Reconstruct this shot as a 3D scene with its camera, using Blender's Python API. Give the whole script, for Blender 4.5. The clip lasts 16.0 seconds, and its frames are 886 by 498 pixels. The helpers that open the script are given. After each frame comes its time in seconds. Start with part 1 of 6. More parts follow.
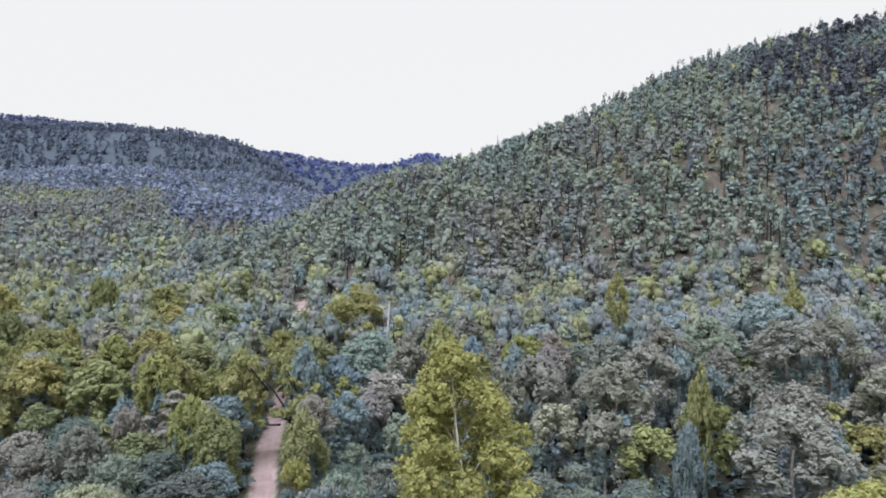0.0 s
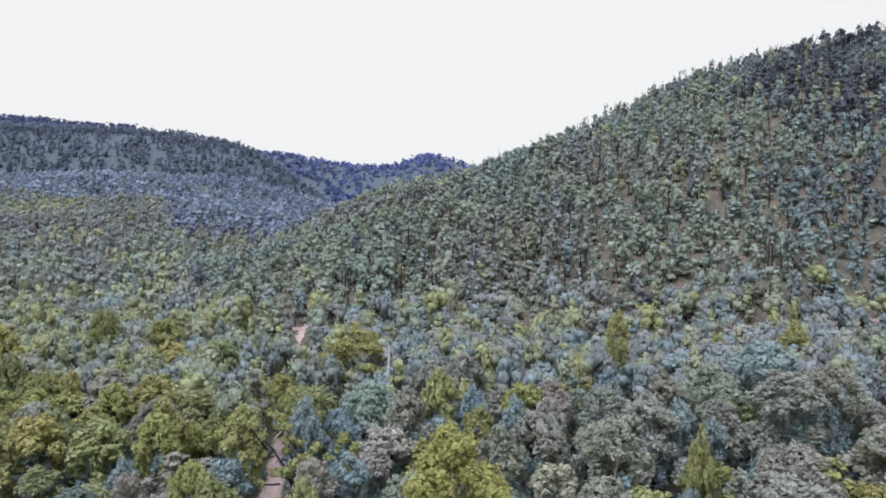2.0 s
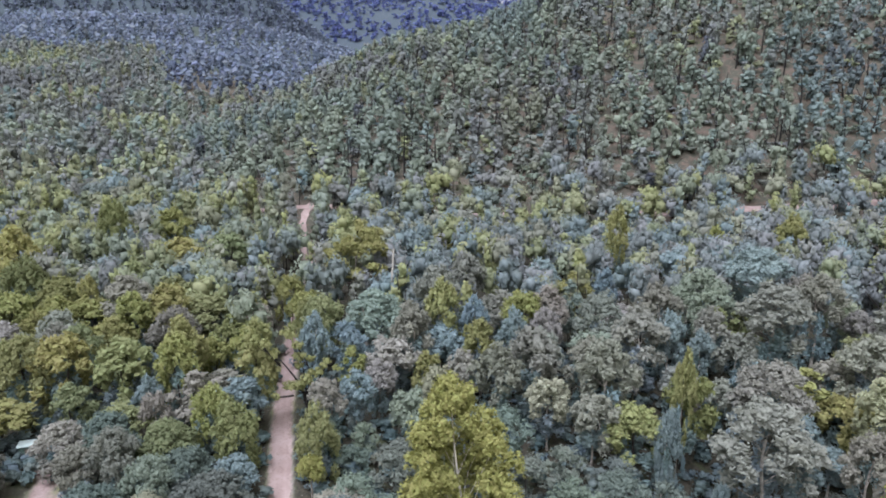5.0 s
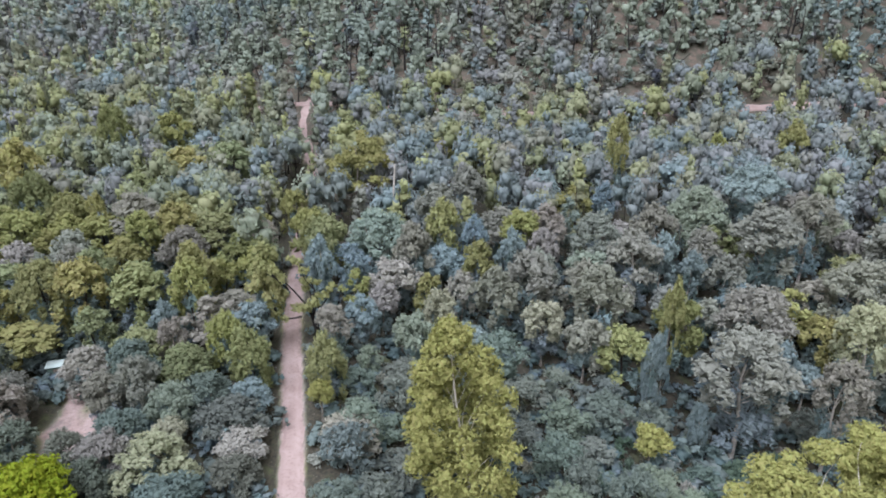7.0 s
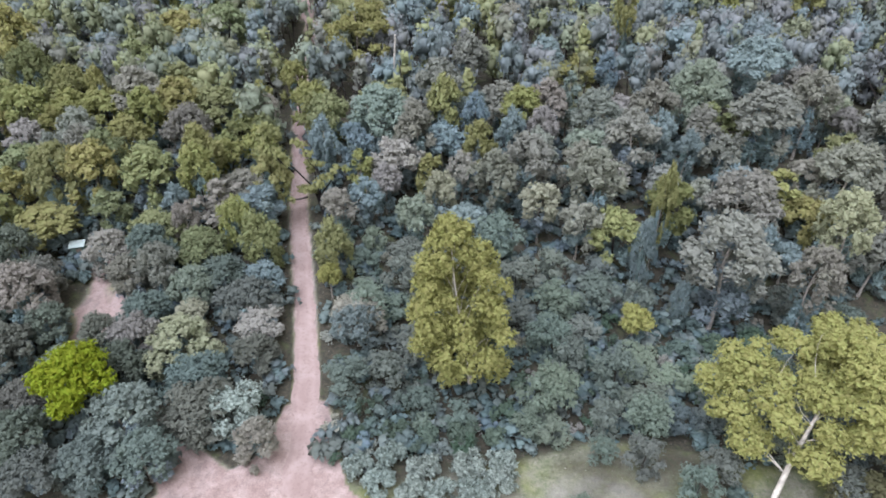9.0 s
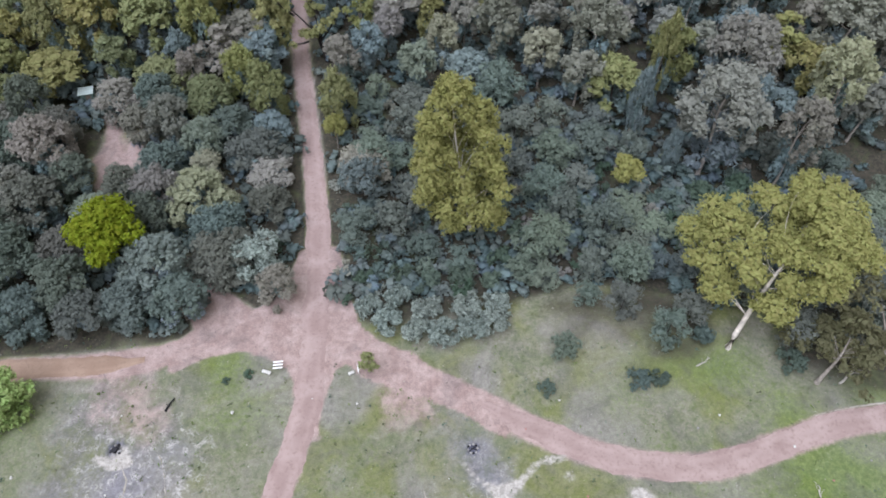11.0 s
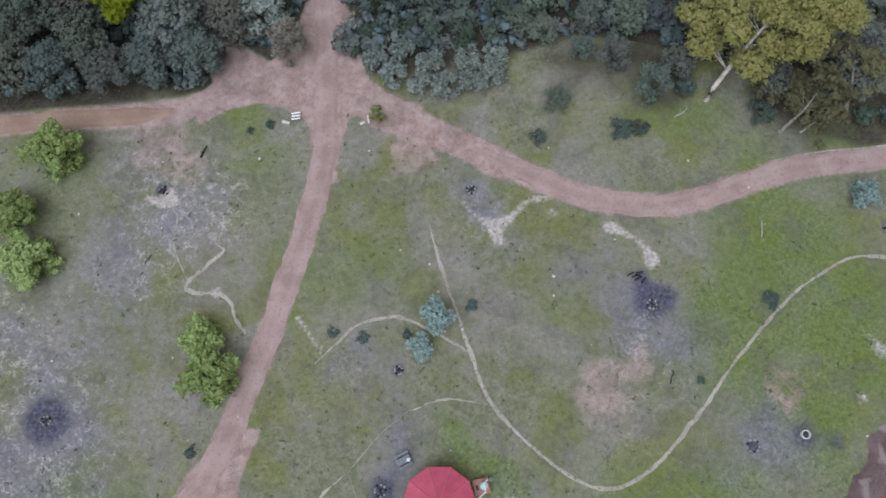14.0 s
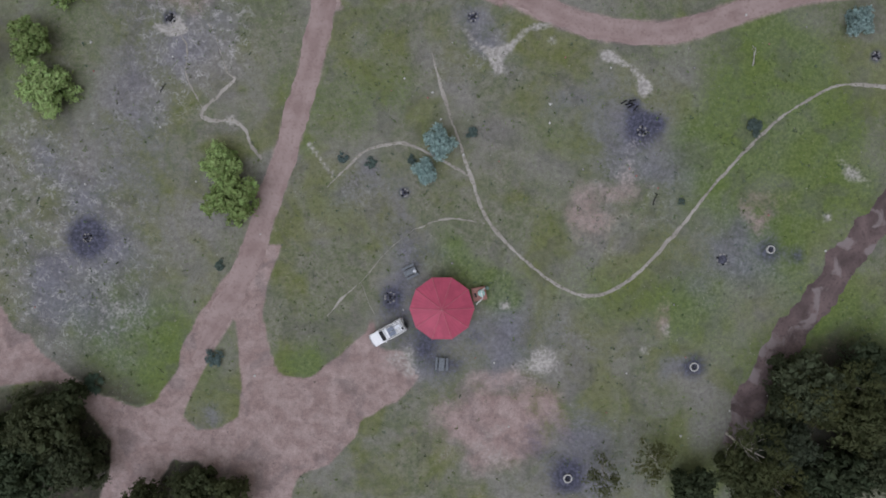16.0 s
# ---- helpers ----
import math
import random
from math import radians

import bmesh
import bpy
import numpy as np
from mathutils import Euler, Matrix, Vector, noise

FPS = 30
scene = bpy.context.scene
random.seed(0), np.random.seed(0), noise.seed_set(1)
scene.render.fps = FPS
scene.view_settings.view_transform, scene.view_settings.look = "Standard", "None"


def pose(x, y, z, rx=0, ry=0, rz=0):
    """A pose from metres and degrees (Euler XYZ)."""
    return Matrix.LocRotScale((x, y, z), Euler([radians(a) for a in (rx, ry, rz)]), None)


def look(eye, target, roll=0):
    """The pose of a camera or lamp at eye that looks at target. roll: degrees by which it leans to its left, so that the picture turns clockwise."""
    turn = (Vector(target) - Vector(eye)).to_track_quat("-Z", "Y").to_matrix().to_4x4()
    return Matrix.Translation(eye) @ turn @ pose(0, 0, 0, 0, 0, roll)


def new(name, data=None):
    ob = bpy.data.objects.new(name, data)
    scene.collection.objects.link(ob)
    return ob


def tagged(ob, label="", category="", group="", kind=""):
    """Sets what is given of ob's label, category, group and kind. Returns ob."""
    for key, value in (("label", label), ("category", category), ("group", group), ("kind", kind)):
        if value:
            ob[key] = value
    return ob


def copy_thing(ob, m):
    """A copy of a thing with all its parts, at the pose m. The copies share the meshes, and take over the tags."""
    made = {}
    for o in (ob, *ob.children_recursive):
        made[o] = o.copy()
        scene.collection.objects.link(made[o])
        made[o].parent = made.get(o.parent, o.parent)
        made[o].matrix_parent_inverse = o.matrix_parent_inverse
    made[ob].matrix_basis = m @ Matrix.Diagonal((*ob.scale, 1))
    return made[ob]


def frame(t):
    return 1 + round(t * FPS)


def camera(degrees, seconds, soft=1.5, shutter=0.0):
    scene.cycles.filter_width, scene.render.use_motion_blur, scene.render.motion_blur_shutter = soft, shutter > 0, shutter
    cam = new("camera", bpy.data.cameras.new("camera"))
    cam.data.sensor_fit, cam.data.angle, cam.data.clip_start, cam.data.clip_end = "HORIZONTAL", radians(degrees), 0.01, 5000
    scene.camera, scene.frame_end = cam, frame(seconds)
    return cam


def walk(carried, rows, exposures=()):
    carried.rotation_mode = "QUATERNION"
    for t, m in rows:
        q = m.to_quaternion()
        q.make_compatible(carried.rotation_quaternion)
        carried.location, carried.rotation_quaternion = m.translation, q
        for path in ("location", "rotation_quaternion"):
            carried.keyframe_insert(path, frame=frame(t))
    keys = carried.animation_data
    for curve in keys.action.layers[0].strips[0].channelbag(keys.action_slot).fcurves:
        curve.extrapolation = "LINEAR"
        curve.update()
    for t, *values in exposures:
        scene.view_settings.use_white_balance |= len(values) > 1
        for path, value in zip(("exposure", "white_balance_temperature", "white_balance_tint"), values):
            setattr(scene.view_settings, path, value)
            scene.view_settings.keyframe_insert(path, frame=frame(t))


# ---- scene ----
cam = camera(65.0, 16.0, 1.8)
# seconds, x, y, z, pitch, yaw
PATH = [
    (0, 0.00, 0.00, 32.63, -0.81, 0.02),
    (0.5, 0.08, 0.07, 34.82, -0.83, 0.05),
    (1, 0.16, 0.15, 37.00, -0.81, 0.10),
    (1.5, 0.23, 0.25, 39.17, -0.81, 0.14),
    (2, 0.26, 0.38, 41.28, -0.99, 0.15),
    (2.5, 0.29, 0.51, 43.33, -2.03, 0.19),
    (3, 0.31, 0.63, 45.38, -3.87, 0.24),
    (3.5, 0.33, 0.70, 47.50, -6.37, 0.30),
    (4, 0.38, 0.78, 49.70, -9.01, 0.35),
    (6.5, 0.68, 1.41, 61.09, -22.35, 0.61),
    (7, 0.69, 1.59, 63.33, -24.99, 0.62),
    (7.5, 0.68, 1.79, 65.49, -27.63, 0.64),
    (8, 0.72, 1.94, 67.63, -30.60, 0.68),
    (8.5, 0.76, 2.08, 69.73, -34.60, 0.74),
    (9, 0.80, 2.20, 71.78, -38.55, 0.78),
    (11.5, 0.78, 2.50, 81.62, -57.90, 0.97),
    (12, 0.71, 2.42, 83.46, -61.68, 0.95),
    (12.5, 0.63, 2.32, 85.21, -65.49, 0.90),
    (13, 0.58, 2.22, 86.95, -69.26, 0.92),
    (13.5, 0.53, 2.20, 88.67, -73.11, 0.94),
    (14, 0.48, 2.30, 90.36, -77.07, 0.93),
    (14.5, 0.40, 2.47, 92.08, -81.06, 0.93),
    (15, 0.32, 2.66, 93.81, -85.07, 0.92),
    (15.5, 0.23, 2.83, 95.57, -89.05, 0.96),
    (16, 0.15, 3.00, 97.32, -92.22, 0.93),
]
walk(cam, [(t, pose(x, y, z, 90 + pitch, 0, yaw)) for t, x, y, z, pitch, yaw in PATH],
     [(0, 0.48), (9, 0.46), (11.5, -0.12), (12.5, -0.3), (14, -0.6), (16, -1.1)])

# ---- world and light: a bright overcast afternoon ----
world = bpy.data.worlds.new("overcast")
scene.world = world
world.use_nodes = True
wn, wl = world.node_tree.nodes, world.node_tree.links
wn.clear()
w_out = wn.new("ShaderNodeOutputWorld")
w_bg = wn.new("ShaderNodeBackground")
w_sky = wn.new("ShaderNodeTexSky")
w_sky.sky_type = "NISHITA"
w_sky.sun_disc = False
w_sky.sun_elevation, w_sky.sun_rotation = radians(52), radians(215)
w_sky.air_density, w_sky.dust_density = 1.0, 4.0
w_scale = wn.new("ShaderNodeMix")
w_scale.data_type = "RGBA"
w_scale.blend_type = "MULTIPLY"
w_scale.inputs["Factor"].default_value = 1.0
w_scale.inputs["B"].default_value = (0.06, 0.06, 0.06, 1)
w_mix = wn.new("ShaderNodeMix")
w_mix.data_type = "RGBA"
w_mix.inputs["Factor"].default_value = 0.9
w_mix.inputs["B"].default_value = (0.938, 0.94, 0.95, 1)
wl.new(w_sky.outputs[0], w_scale.inputs["A"])
wl.new(w_scale.outputs["Result"], w_mix.inputs["A"])
wl.new(w_mix.outputs["Result"], w_bg.inputs["Color"])
wl.new(w_bg.outputs[0], w_out.inputs[0])
w_bg.inputs["Strength"].default_value = 0.74
sun = new("sun", bpy.data.lights.new("sun", "SUN"))
sun.data.energy, sun.data.angle, sun.data.color = 3.7, radians(55), (0.94, 0.98, 1.17)
sun.matrix_world = look((0, 0, 200), (35, 50, 62))

# ---- materials ----


def material(name, rough=0.8):
    m = bpy.data.materials.new(name)
    m.use_nodes = True
    b = m.node_tree.nodes["Principled BSDF"]
    b.inputs["Roughness"].default_value = rough
    b.inputs["Specular IOR Level"].default_value = 0.25
    return m, m.node_tree.nodes, m.node_tree.links, b


def noise_node(n, l, scale, detail=4.0, coord="Object", warp=0.0):
    tc = n.new("ShaderNodeTexCoord")
    t = n.new("ShaderNodeTexNoise")
    t.inputs["Scale"].default_value, t.inputs["Detail"].default_value = scale, detail
    t.inputs["Distortion"].default_value = warp
    l.new(tc.outputs[coord], t.inputs["Vector"])
    return t.outputs["Fac"]


def mixed(n, l, fac, a, b):
    """A colour mix; a and b are colours or sockets."""
    m = n.new("ShaderNodeMix")
    m.data_type = "RGBA"
    if isinstance(fac, (int, float)):
        m.inputs["Factor"].default_value = fac
    else:
        l.new(fac, m.inputs["Factor"])
    for key, v in (("A", a), ("B", b)):
        if isinstance(v, tuple):
            m.inputs[key].default_value = (*v, 1)
        else:
            l.new(v, m.inputs[key])
    return m.outputs["Result"]


def calc(n, l, op, a, b=0.0, clamp=False):
    m = n.new("ShaderNodeMath")
    m.operation, m.use_clamp = op, clamp
    for k, v in enumerate((a, b)):
        if isinstance(v, (int, float)):
            m.inputs[k].default_value = v
        else:
            l.new(v, m.inputs[k])
    return m.outputs[0]


def ramp(n, l, fac, lo, hi):
    m = n.new("ShaderNodeMapRange")
    m.interpolation_type = "SMOOTHSTEP"
    m.inputs["From Min"].default_value, m.inputs["From Max"].default_value = lo, hi
    l.new(fac, m.inputs["Value"])
    return m.outputs[0]


def bumped(n, l, b, height, strength, distance):
    k = n.new("ShaderNodeBump")
    k.inputs["Strength"].default_value, k.inputs["Distance"].default_value = strength, distance
    l.new(height, k.inputs["Height"])
    l.new(k.outputs[0], b.inputs["Normal"])


def plain(name, colour, rough=0.6, metal=0.0, vary=0.25, scale=6.0, spec=0.3):
    """Paint, metal, timber or stone with grain at two sizes."""
    m, n, l, b = material(name, rough)
    b.inputs["Metallic"].default_value = metal
    b.inputs["Specular IOR Level"].default_value = spec
    dark = tuple(c * (1 - vary) for c in colour)
    light = tuple(min(1.0, c * (1 + vary * 0.6)) for c in colour)
    c1 = mixed(n, l, ramp(n, l, noise_node(n, l, scale, 6), 0.3, 0.7), dark, light)
    c2 = mixed(n, l, ramp(n, l, noise_node(n, l, scale * 0.17, 3), 0.45, 0.75), c1, tuple(c * (1 - vary * 0.7) for c in colour))
    l.new(c2, b.inputs["Base Color"])
    bumped(n, l, b, noise_node(n, l, scale * 3, 5), 0.3, 0.01)
    return m


def leaf(name, colours, by="object", glow=0.38, spread=0.1, blue=1.38):
    """Foliage: colours run from tree to tree (by the object, or by the tint stored for each tree of a wood) and from leaf to leaf."""
    m, n, l, b = material(name, 0.75)
    if by == "object":
        src = n.new("ShaderNodeObjectInfo").outputs["Random"]
    else:
        a = n.new("ShaderNodeAttribute")
        a.attribute_name = "tint"
        src = a.outputs["Fac"]
    cr = n.new("ShaderNodeValToRGB")
    els = cr.color_ramp.elements
    while len(els) < len(colours):
        els.new(0.5)
    for k, c in enumerate(colours):
        c = (c[0] * 1.14, c[1] * 1.13, c[2] * blue * 1.33)
        els[k].position = k / max(1, len(colours) - 1)
        els[k].color = (*c, 1)
    l.new(src, cr.inputs[0])
    geo = n.new("ShaderNodeNewGeometry").outputs["Random Per Island"]
    hsv = n.new("ShaderNodeHueSaturation")
    own = calc(n, l, "ADD", calc(n, l, "MULTIPLY", calc(n, l, "FRACT", calc(n, l, "MULTIPLY", src, 17.3)), 0.3), 0.85)
    l.new(calc(n, l, "MULTIPLY", own, calc(n, l, "ADD", calc(n, l, "MULTIPLY", geo, 2 * spread), 1 - spread)), hsv.inputs["Value"])
    l.new(calc(n, l, "ADD", calc(n, l, "MULTIPLY", geo, 0.03), 0.485), hsv.inputs["Hue"])
    l.new(cr.outputs[0], hsv.inputs["Color"])
    # brownish new growth in patches, and the fine grain of leaves within a spray
    tips = calc(n, l, "MULTIPLY", ramp(n, l, noise_node(n, l, 0.3, 3), 0.5, 0.75), 0.2)
    col = mixed(n, l, tips, hsv.outputs[0], tuple(0.55 * v + w for v, w in zip(colours[0], (0.11, 0.1, 0.05))))
    grain = calc(n, l, "ADD", calc(n, l, "MULTIPLY", noise_node(n, l, 7.0, 4), 0.55), calc(n, l, "MULTIPLY", noise_node(n, l, 2.0, 4), 0.45))
    bumped(n, l, b, grain, 0.3, 0.08)
    hsv2 = n.new("ShaderNodeHueSaturation")
    l.new(calc(n, l, "ADD", calc(n, l, "MULTIPLY", grain, 0.5), 0.77), hsv2.inputs["Value"])
    l.new(col, hsv2.inputs["Color"])
    col = hsv2.outputs[0]
    l.new(col, b.inputs["Base Color"])
    tr = n.new("ShaderNodeBsdfTranslucent")
    l.new(col, tr.inputs["Color"])
    mx = n.new("ShaderNodeMixShader")
    mx.inputs[0].default_value = glow
    out = n["Material Output"]
    l.new(b.outputs[0], mx.inputs[1])
    l.new(tr.outputs[0], mx.inputs[2])
    l.new(mx.outputs[0], out.inputs["Surface"])
    return m


LEAF_GREY = leaf("leaf_grey_green", [(0.212, 0.265, 0.152), (0.288, 0.296, 0.152), (0.296, 0.281, 0.152), (0.22, 0.288, 0.16), (0.319, 0.334, 0.136), (0.273, 0.265, 0.16), (0.304, 0.304, 0.167), (0.228, 0.296, 0.189)], blue=1.36)
# Leaf tone darkened partly for shade and vignetting on the near left side.
LEAF_SHADE_TONED = leaf("leaf_shade_toned_green", [(0.115, 0.15, 0.08), (0.145, 0.165, 0.085), (0.152, 0.155, 0.09), (0.12, 0.165, 0.1), (0.14, 0.178, 0.1)], blue=1.3)
LEAF_BROWN = leaf("leaf_brownish_grey", [(0.245, 0.25, 0.155), (0.23, 0.245, 0.15), (0.262, 0.245, 0.155), (0.24, 0.255, 0.145)], blue=1.2)
LEAF_TEAL = leaf("leaf_pale_blue_green", [(0.215, 0.286, 0.2), (0.237, 0.3, 0.194), (0.194, 0.264, 0.2)], blue=1.28)
LEAF_GOLD = leaf("leaf_yellow_olive", [(0.27, 0.268, 0.09), (0.25, 0.265, 0.095)], blue=1.1)
LEAF_UNDER = leaf("leaf_undergrowth", [(0.115, 0.172, 0.108), (0.144, 0.201, 0.122), (0.166, 0.194, 0.108), (0.144, 0.201, 0.144)], "tint")
# Lower foliage: the bluish tone of shaded leaves is put into the colour.
LEAF_LOW_SHADE = leaf("leaf_low_bluish_shade", [(0.209, 0.29, 0.209), (0.241, 0.322, 0.209), (0.25, 0.298, 0.225)], blue=1.25)
LEAF_OLIVE = leaf("leaf_olive", [(0.21, 0.236, 0.0979), (0.249, 0.269, 0.0922), (0.282, 0.269, 0.0979), (0.204, 0.242, 0.118), (0.263, 0.282, 0.104)], blue=1)
LEAF_GUM = leaf("leaf_bright_gum", [(0.319, 0.315, 0.0857), (0.324, 0.332, 0.0898)], blue=1.15)
LEAF_YELLOW = leaf("leaf_yellow_green", [(0.225, 0.279, 0.0119), (0.237, 0.291, 0.0142)])
LEAF_BLUE = leaf("leaf_blue_grey", [(0.143, 0.185, 0.157), (0.185, 0.207, 0.15), (0.15, 0.199, 0.143), (0.214, 0.264, 0.164), (0.172, 0.192, 0.143)], blue=1.02)
LEAF_PALE_GREY = leaf("leaf_pale_grey", [(0.252, 0.315, 0.176), (0.277, 0.321, 0.176)], spread=0.4)
LEAF_SHRUB = leaf("leaf_shrub", [(0.08, 0.13, 0.055), (0.11, 0.15, 0.07), (0.12, 0.17, 0.1)])
# This green is darkened in part for deep shade and corner vignetting.
LEAF_SHADE_DARK = leaf("leaf_shade_dark_green", [(0.0576, 0.0816, 0.0288), (0.09, 0.102, 0.0264), (0.066, 0.084, 0.0336)])
LEAF_DULL = leaf("leaf_dull_olive", [(0.15, 0.15, 0.05), (0.17, 0.165, 0.055)])
# This olive is darkened too, mostly for corner vignetting.
LEAF_SHADE_OLIVE = leaf("leaf_shade_olive", [(0.1, 0.115, 0.03), (0.125, 0.13, 0.03)])
LEAF_TUFT = leaf("leaf_grass_tuft", [(0.112, 0.176, 0.048), (0.176, 0.24, 0.048), (0.192, 0.208, 0.08), (0.096, 0.16, 0.08)], "tint")
LEAF_AQUA = leaf("leaf_pale_teal", [(0.3, 0.413, 0.237), (0.325, 0.438, 0.25)], blue=1.4, spread=0.35)
LEAF_PALE = leaf("leaf_pale_green", [(0.266, 0.354, 0.083), (0.288, 0.377, 0.0996)], blue=1.3, spread=0.4)
LEAF_WOOD = leaf("leaf_valley_wood", [(0.214, 0.258, 0.163), (0.247, 0.286, 0.14), (0.292, 0.314, 0.101), (0.242, 0.253, 0.168), (0.202, 0.264, 0.179), (0.225, 0.258, 0.168)], "tint", spread=0.06, blue=1.3)
LEAF_HILL = leaf("leaf_hill_wood", [(0.111, 0.125, 0.0983), (0.197, 0.256, 0.164), (0.242, 0.282, 0.145), (0.216, 0.23, 0.157), (0.288, 0.314, 0.118), (0.183, 0.256, 0.171)], "tint", spread=0.06, blue=1.3)
# Far, ridge and peak leaves: distance haze is mixed into these colours as blue.
LEAF_FAR_HAZE = leaf("leaf_far_hazed", [(0.162, 0.206, 0.162), (0.191, 0.228, 0.169), (0.169, 0.206, 0.176), (0.213, 0.243, 0.162)], "tint", spread=0.08, blue=1.45)
LEAF_RIDGE_HAZE = leaf("leaf_ridge_hazed", [(0.125, 0.155, 0.135), (0.145, 0.175, 0.14), (0.13, 0.155, 0.14)], "tint", spread=0.1, blue=1.35)
LEAF_PEAK_HAZE = leaf("leaf_peak_hazed", [(0.11, 0.138, 0.165), (0.138, 0.176, 0.231)], "tint", spread=0.05)
BARK_GREY = plain("bark_grey", (0.3, 0.27, 0.235), 0.9, vary=0.45, scale=3)
BARK_WHITE = plain("bark_white", (0.62, 0.57, 0.5), 0.8, vary=0.35, scale=1.5)
BARK_PALE = plain("bark_pale_grey", (0.5, 0.46, 0.41), 0.85, vary=0.35, scale=2)
BARK_DARK = plain("bark_dark", (0.06, 0.05, 0.045), 0.95, vary=0.4, scale=3)
BARK_BURNT = plain("bark_burnt", (0.03, 0.027, 0.026), 0.95, vary=0.4, scale=2)


def ground_material():
    m, n, l, b = material("ground_cover", 0.95)

    def mask(name):
        a = n.new("ShaderNodeAttribute")
        a.attribute_name = name
        return a.outputs["Fac"]

    fine, mid, big = noise_node(n, l, 2.2, 8, warp=0.3), noise_node(n, l, 0.45, 6, warp=0.4), noise_node(n, l, 0.07, 4)
    grain = noise_node(n, l, 9.0, 4)
    rough_edge = calc(n, l, "ADD", calc(n, l, "MULTIPLY", fine, 0.5), calc(n, l, "MULTIPLY", mid, 0.5))

    def broken(name, soft=0.16, reach=1.0):
        v = calc(n, l, "ADD", mask(name), calc(n, l, "MULTIPLY", calc(n, l, "SUBTRACT", rough_edge, 0.5), reach))
        return ramp(n, l, v, 0.5 - soft, 0.5 + soft)

    grass = mixed(n, l, ramp(n, l, mid, 0.3, 0.7), (0.136, 0.15, 0.09), (0.205, 0.197, 0.155))
    grass = mixed(n, l, calc(n, l, "MULTIPLY", ramp(n, l, fine, 0.42, 0.75), 0.6), grass, (0.072, 0.094, 0.044))
    dry = mixed(n, l, ramp(n, l, fine, 0.35, 0.65), (0.18, 0.168, 0.158), (0.255, 0.24, 0.23))
    col = mixed(n, l, calc(n, l, "MULTIPLY", ramp(n, l, big, 0.44, 0.62), 0.7), grass, dry)
    moss = calc(n, l, "MULTIPLY", ramp(n, l, noise_node(n, l, 0.11, 5, warp=0.6), 0.45, 0.64), 0.55)
    col = mixed(n, l, moss, col, (0.13, 0.145, 0.03))
    lush = mixed(n, l, ramp(n, l, fine, 0.35, 0.65), (0.075, 0.125, 0.024), (0.13, 0.18, 0.045))
    col = mixed(n, l, calc(n, l, "MULTIPLY", broken("lush", 0.5, 1.5), 0.72), col, lush)
    scorch = mixed(n, l, ramp(n, l, fine, 0.35, 0.7), (0.138, 0.138, 0.172), (0.207, 0.201, 0.243))
    col = mixed(n, l, calc(n, l, "MULTIPLY", broken("scorch", 0.45, 0.9), 0.8), col, scorch)
    # litter strewn in pale swirls
    def filament(scale, warp, wide):
        w = noise_node(n, l, scale, 12, warp=warp)
        return calc(n, l, "SUBTRACT", 1.0, calc(n, l, "MULTIPLY", calc(n, l, "ABSOLUTE", calc(n, l, "SUBTRACT", w, 0.5)), wide), clamp=True)

    streak = calc(n, l, "MAXIMUM", filament(0.5, 0.7, 36.0), filament(1.0, 1.0, 30.0))
    streak = calc(n, l, "MULTIPLY", streak, ramp(n, l, noise_node(n, l, 0.9, 8, warp=0.4), 0.44, 0.62))
    streak = calc(n, l, "MULTIPLY", streak, broken("swirl", 0.5, 1.3))
    col = mixed(n, l, calc(n, l, "MULTIPLY", streak, 0.8), col, (0.42, 0.41, 0.39))
    dirt = mixed(n, l, ramp(n, l, mid, 0.3, 0.7), (0.26, 0.188, 0.172), (0.35, 0.27, 0.25))
    dirt = mixed(n, l, calc(n, l, "MULTIPLY", ramp(n, l, fine, 0.5, 0.72), 0.3), dirt, (0.21, 0.142, 0.128))
    col = mixed(n, l, broken("dirt", 0.3, 1.1), col, dirt)
    damp = calc(n, l, "MULTIPLY", ramp(n, l, noise_node(n, l, 0.2, 6, warp=0.8), 0.52, 0.66), 0.32)
    col = mixed(n, l, damp, col, (0.0987, 0.0921, 0.094))
    litter = mixed(n, l, ramp(n, l, fine, 0.3, 0.7), (0.034, 0.035, 0.026), (0.07, 0.06, 0.045))
    litter = mixed(n, l, ramp(n, l, mid, 0.5, 0.75), litter, (0.0689, 0.079, 0.0404))
    col = mixed(n, l, broken("forest", 0.3, 0.7), col, litter)
    redsoil = mixed(n, l, ramp(n, l, mid, 0.4, 0.7), (0.068, 0.066, 0.05), (0.115, 0.085, 0.068))
    col = mixed(n, l, broken("hill", 0.3, 0.6), col, redsoil)
    # far ground takes canopy colours; its blue grows with distance as painted haze
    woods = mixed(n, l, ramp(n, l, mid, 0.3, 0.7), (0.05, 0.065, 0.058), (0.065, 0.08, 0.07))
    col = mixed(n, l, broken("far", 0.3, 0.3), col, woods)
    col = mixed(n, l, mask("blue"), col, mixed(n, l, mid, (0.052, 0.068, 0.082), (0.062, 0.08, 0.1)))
    char = mixed(n, l, ramp(n, l, fine, 0.35, 0.7), (0.04, 0.042, 0.062), (0.1, 0.102, 0.15))
    col = mixed(n, l, calc(n, l, "MULTIPLY", broken("char", 0.35, 0.8), 0.92), col, char)
    pale = mixed(n, l, ramp(n, l, fine, 0.35, 0.65), (0.292, 0.276, 0.253), (0.427, 0.402, 0.371))
    col = mixed(n, l, broken("pale", 0.25, 1.0), col, pale)
    col = mixed(n, l, calc(n, l, "MULTIPLY", ramp(n, l, grain, 0.55, 0.8), 0.25), col, (0.0613, 0.0592, 0.0506))
    scraps = noise_node(n, l, 3.1, 2)
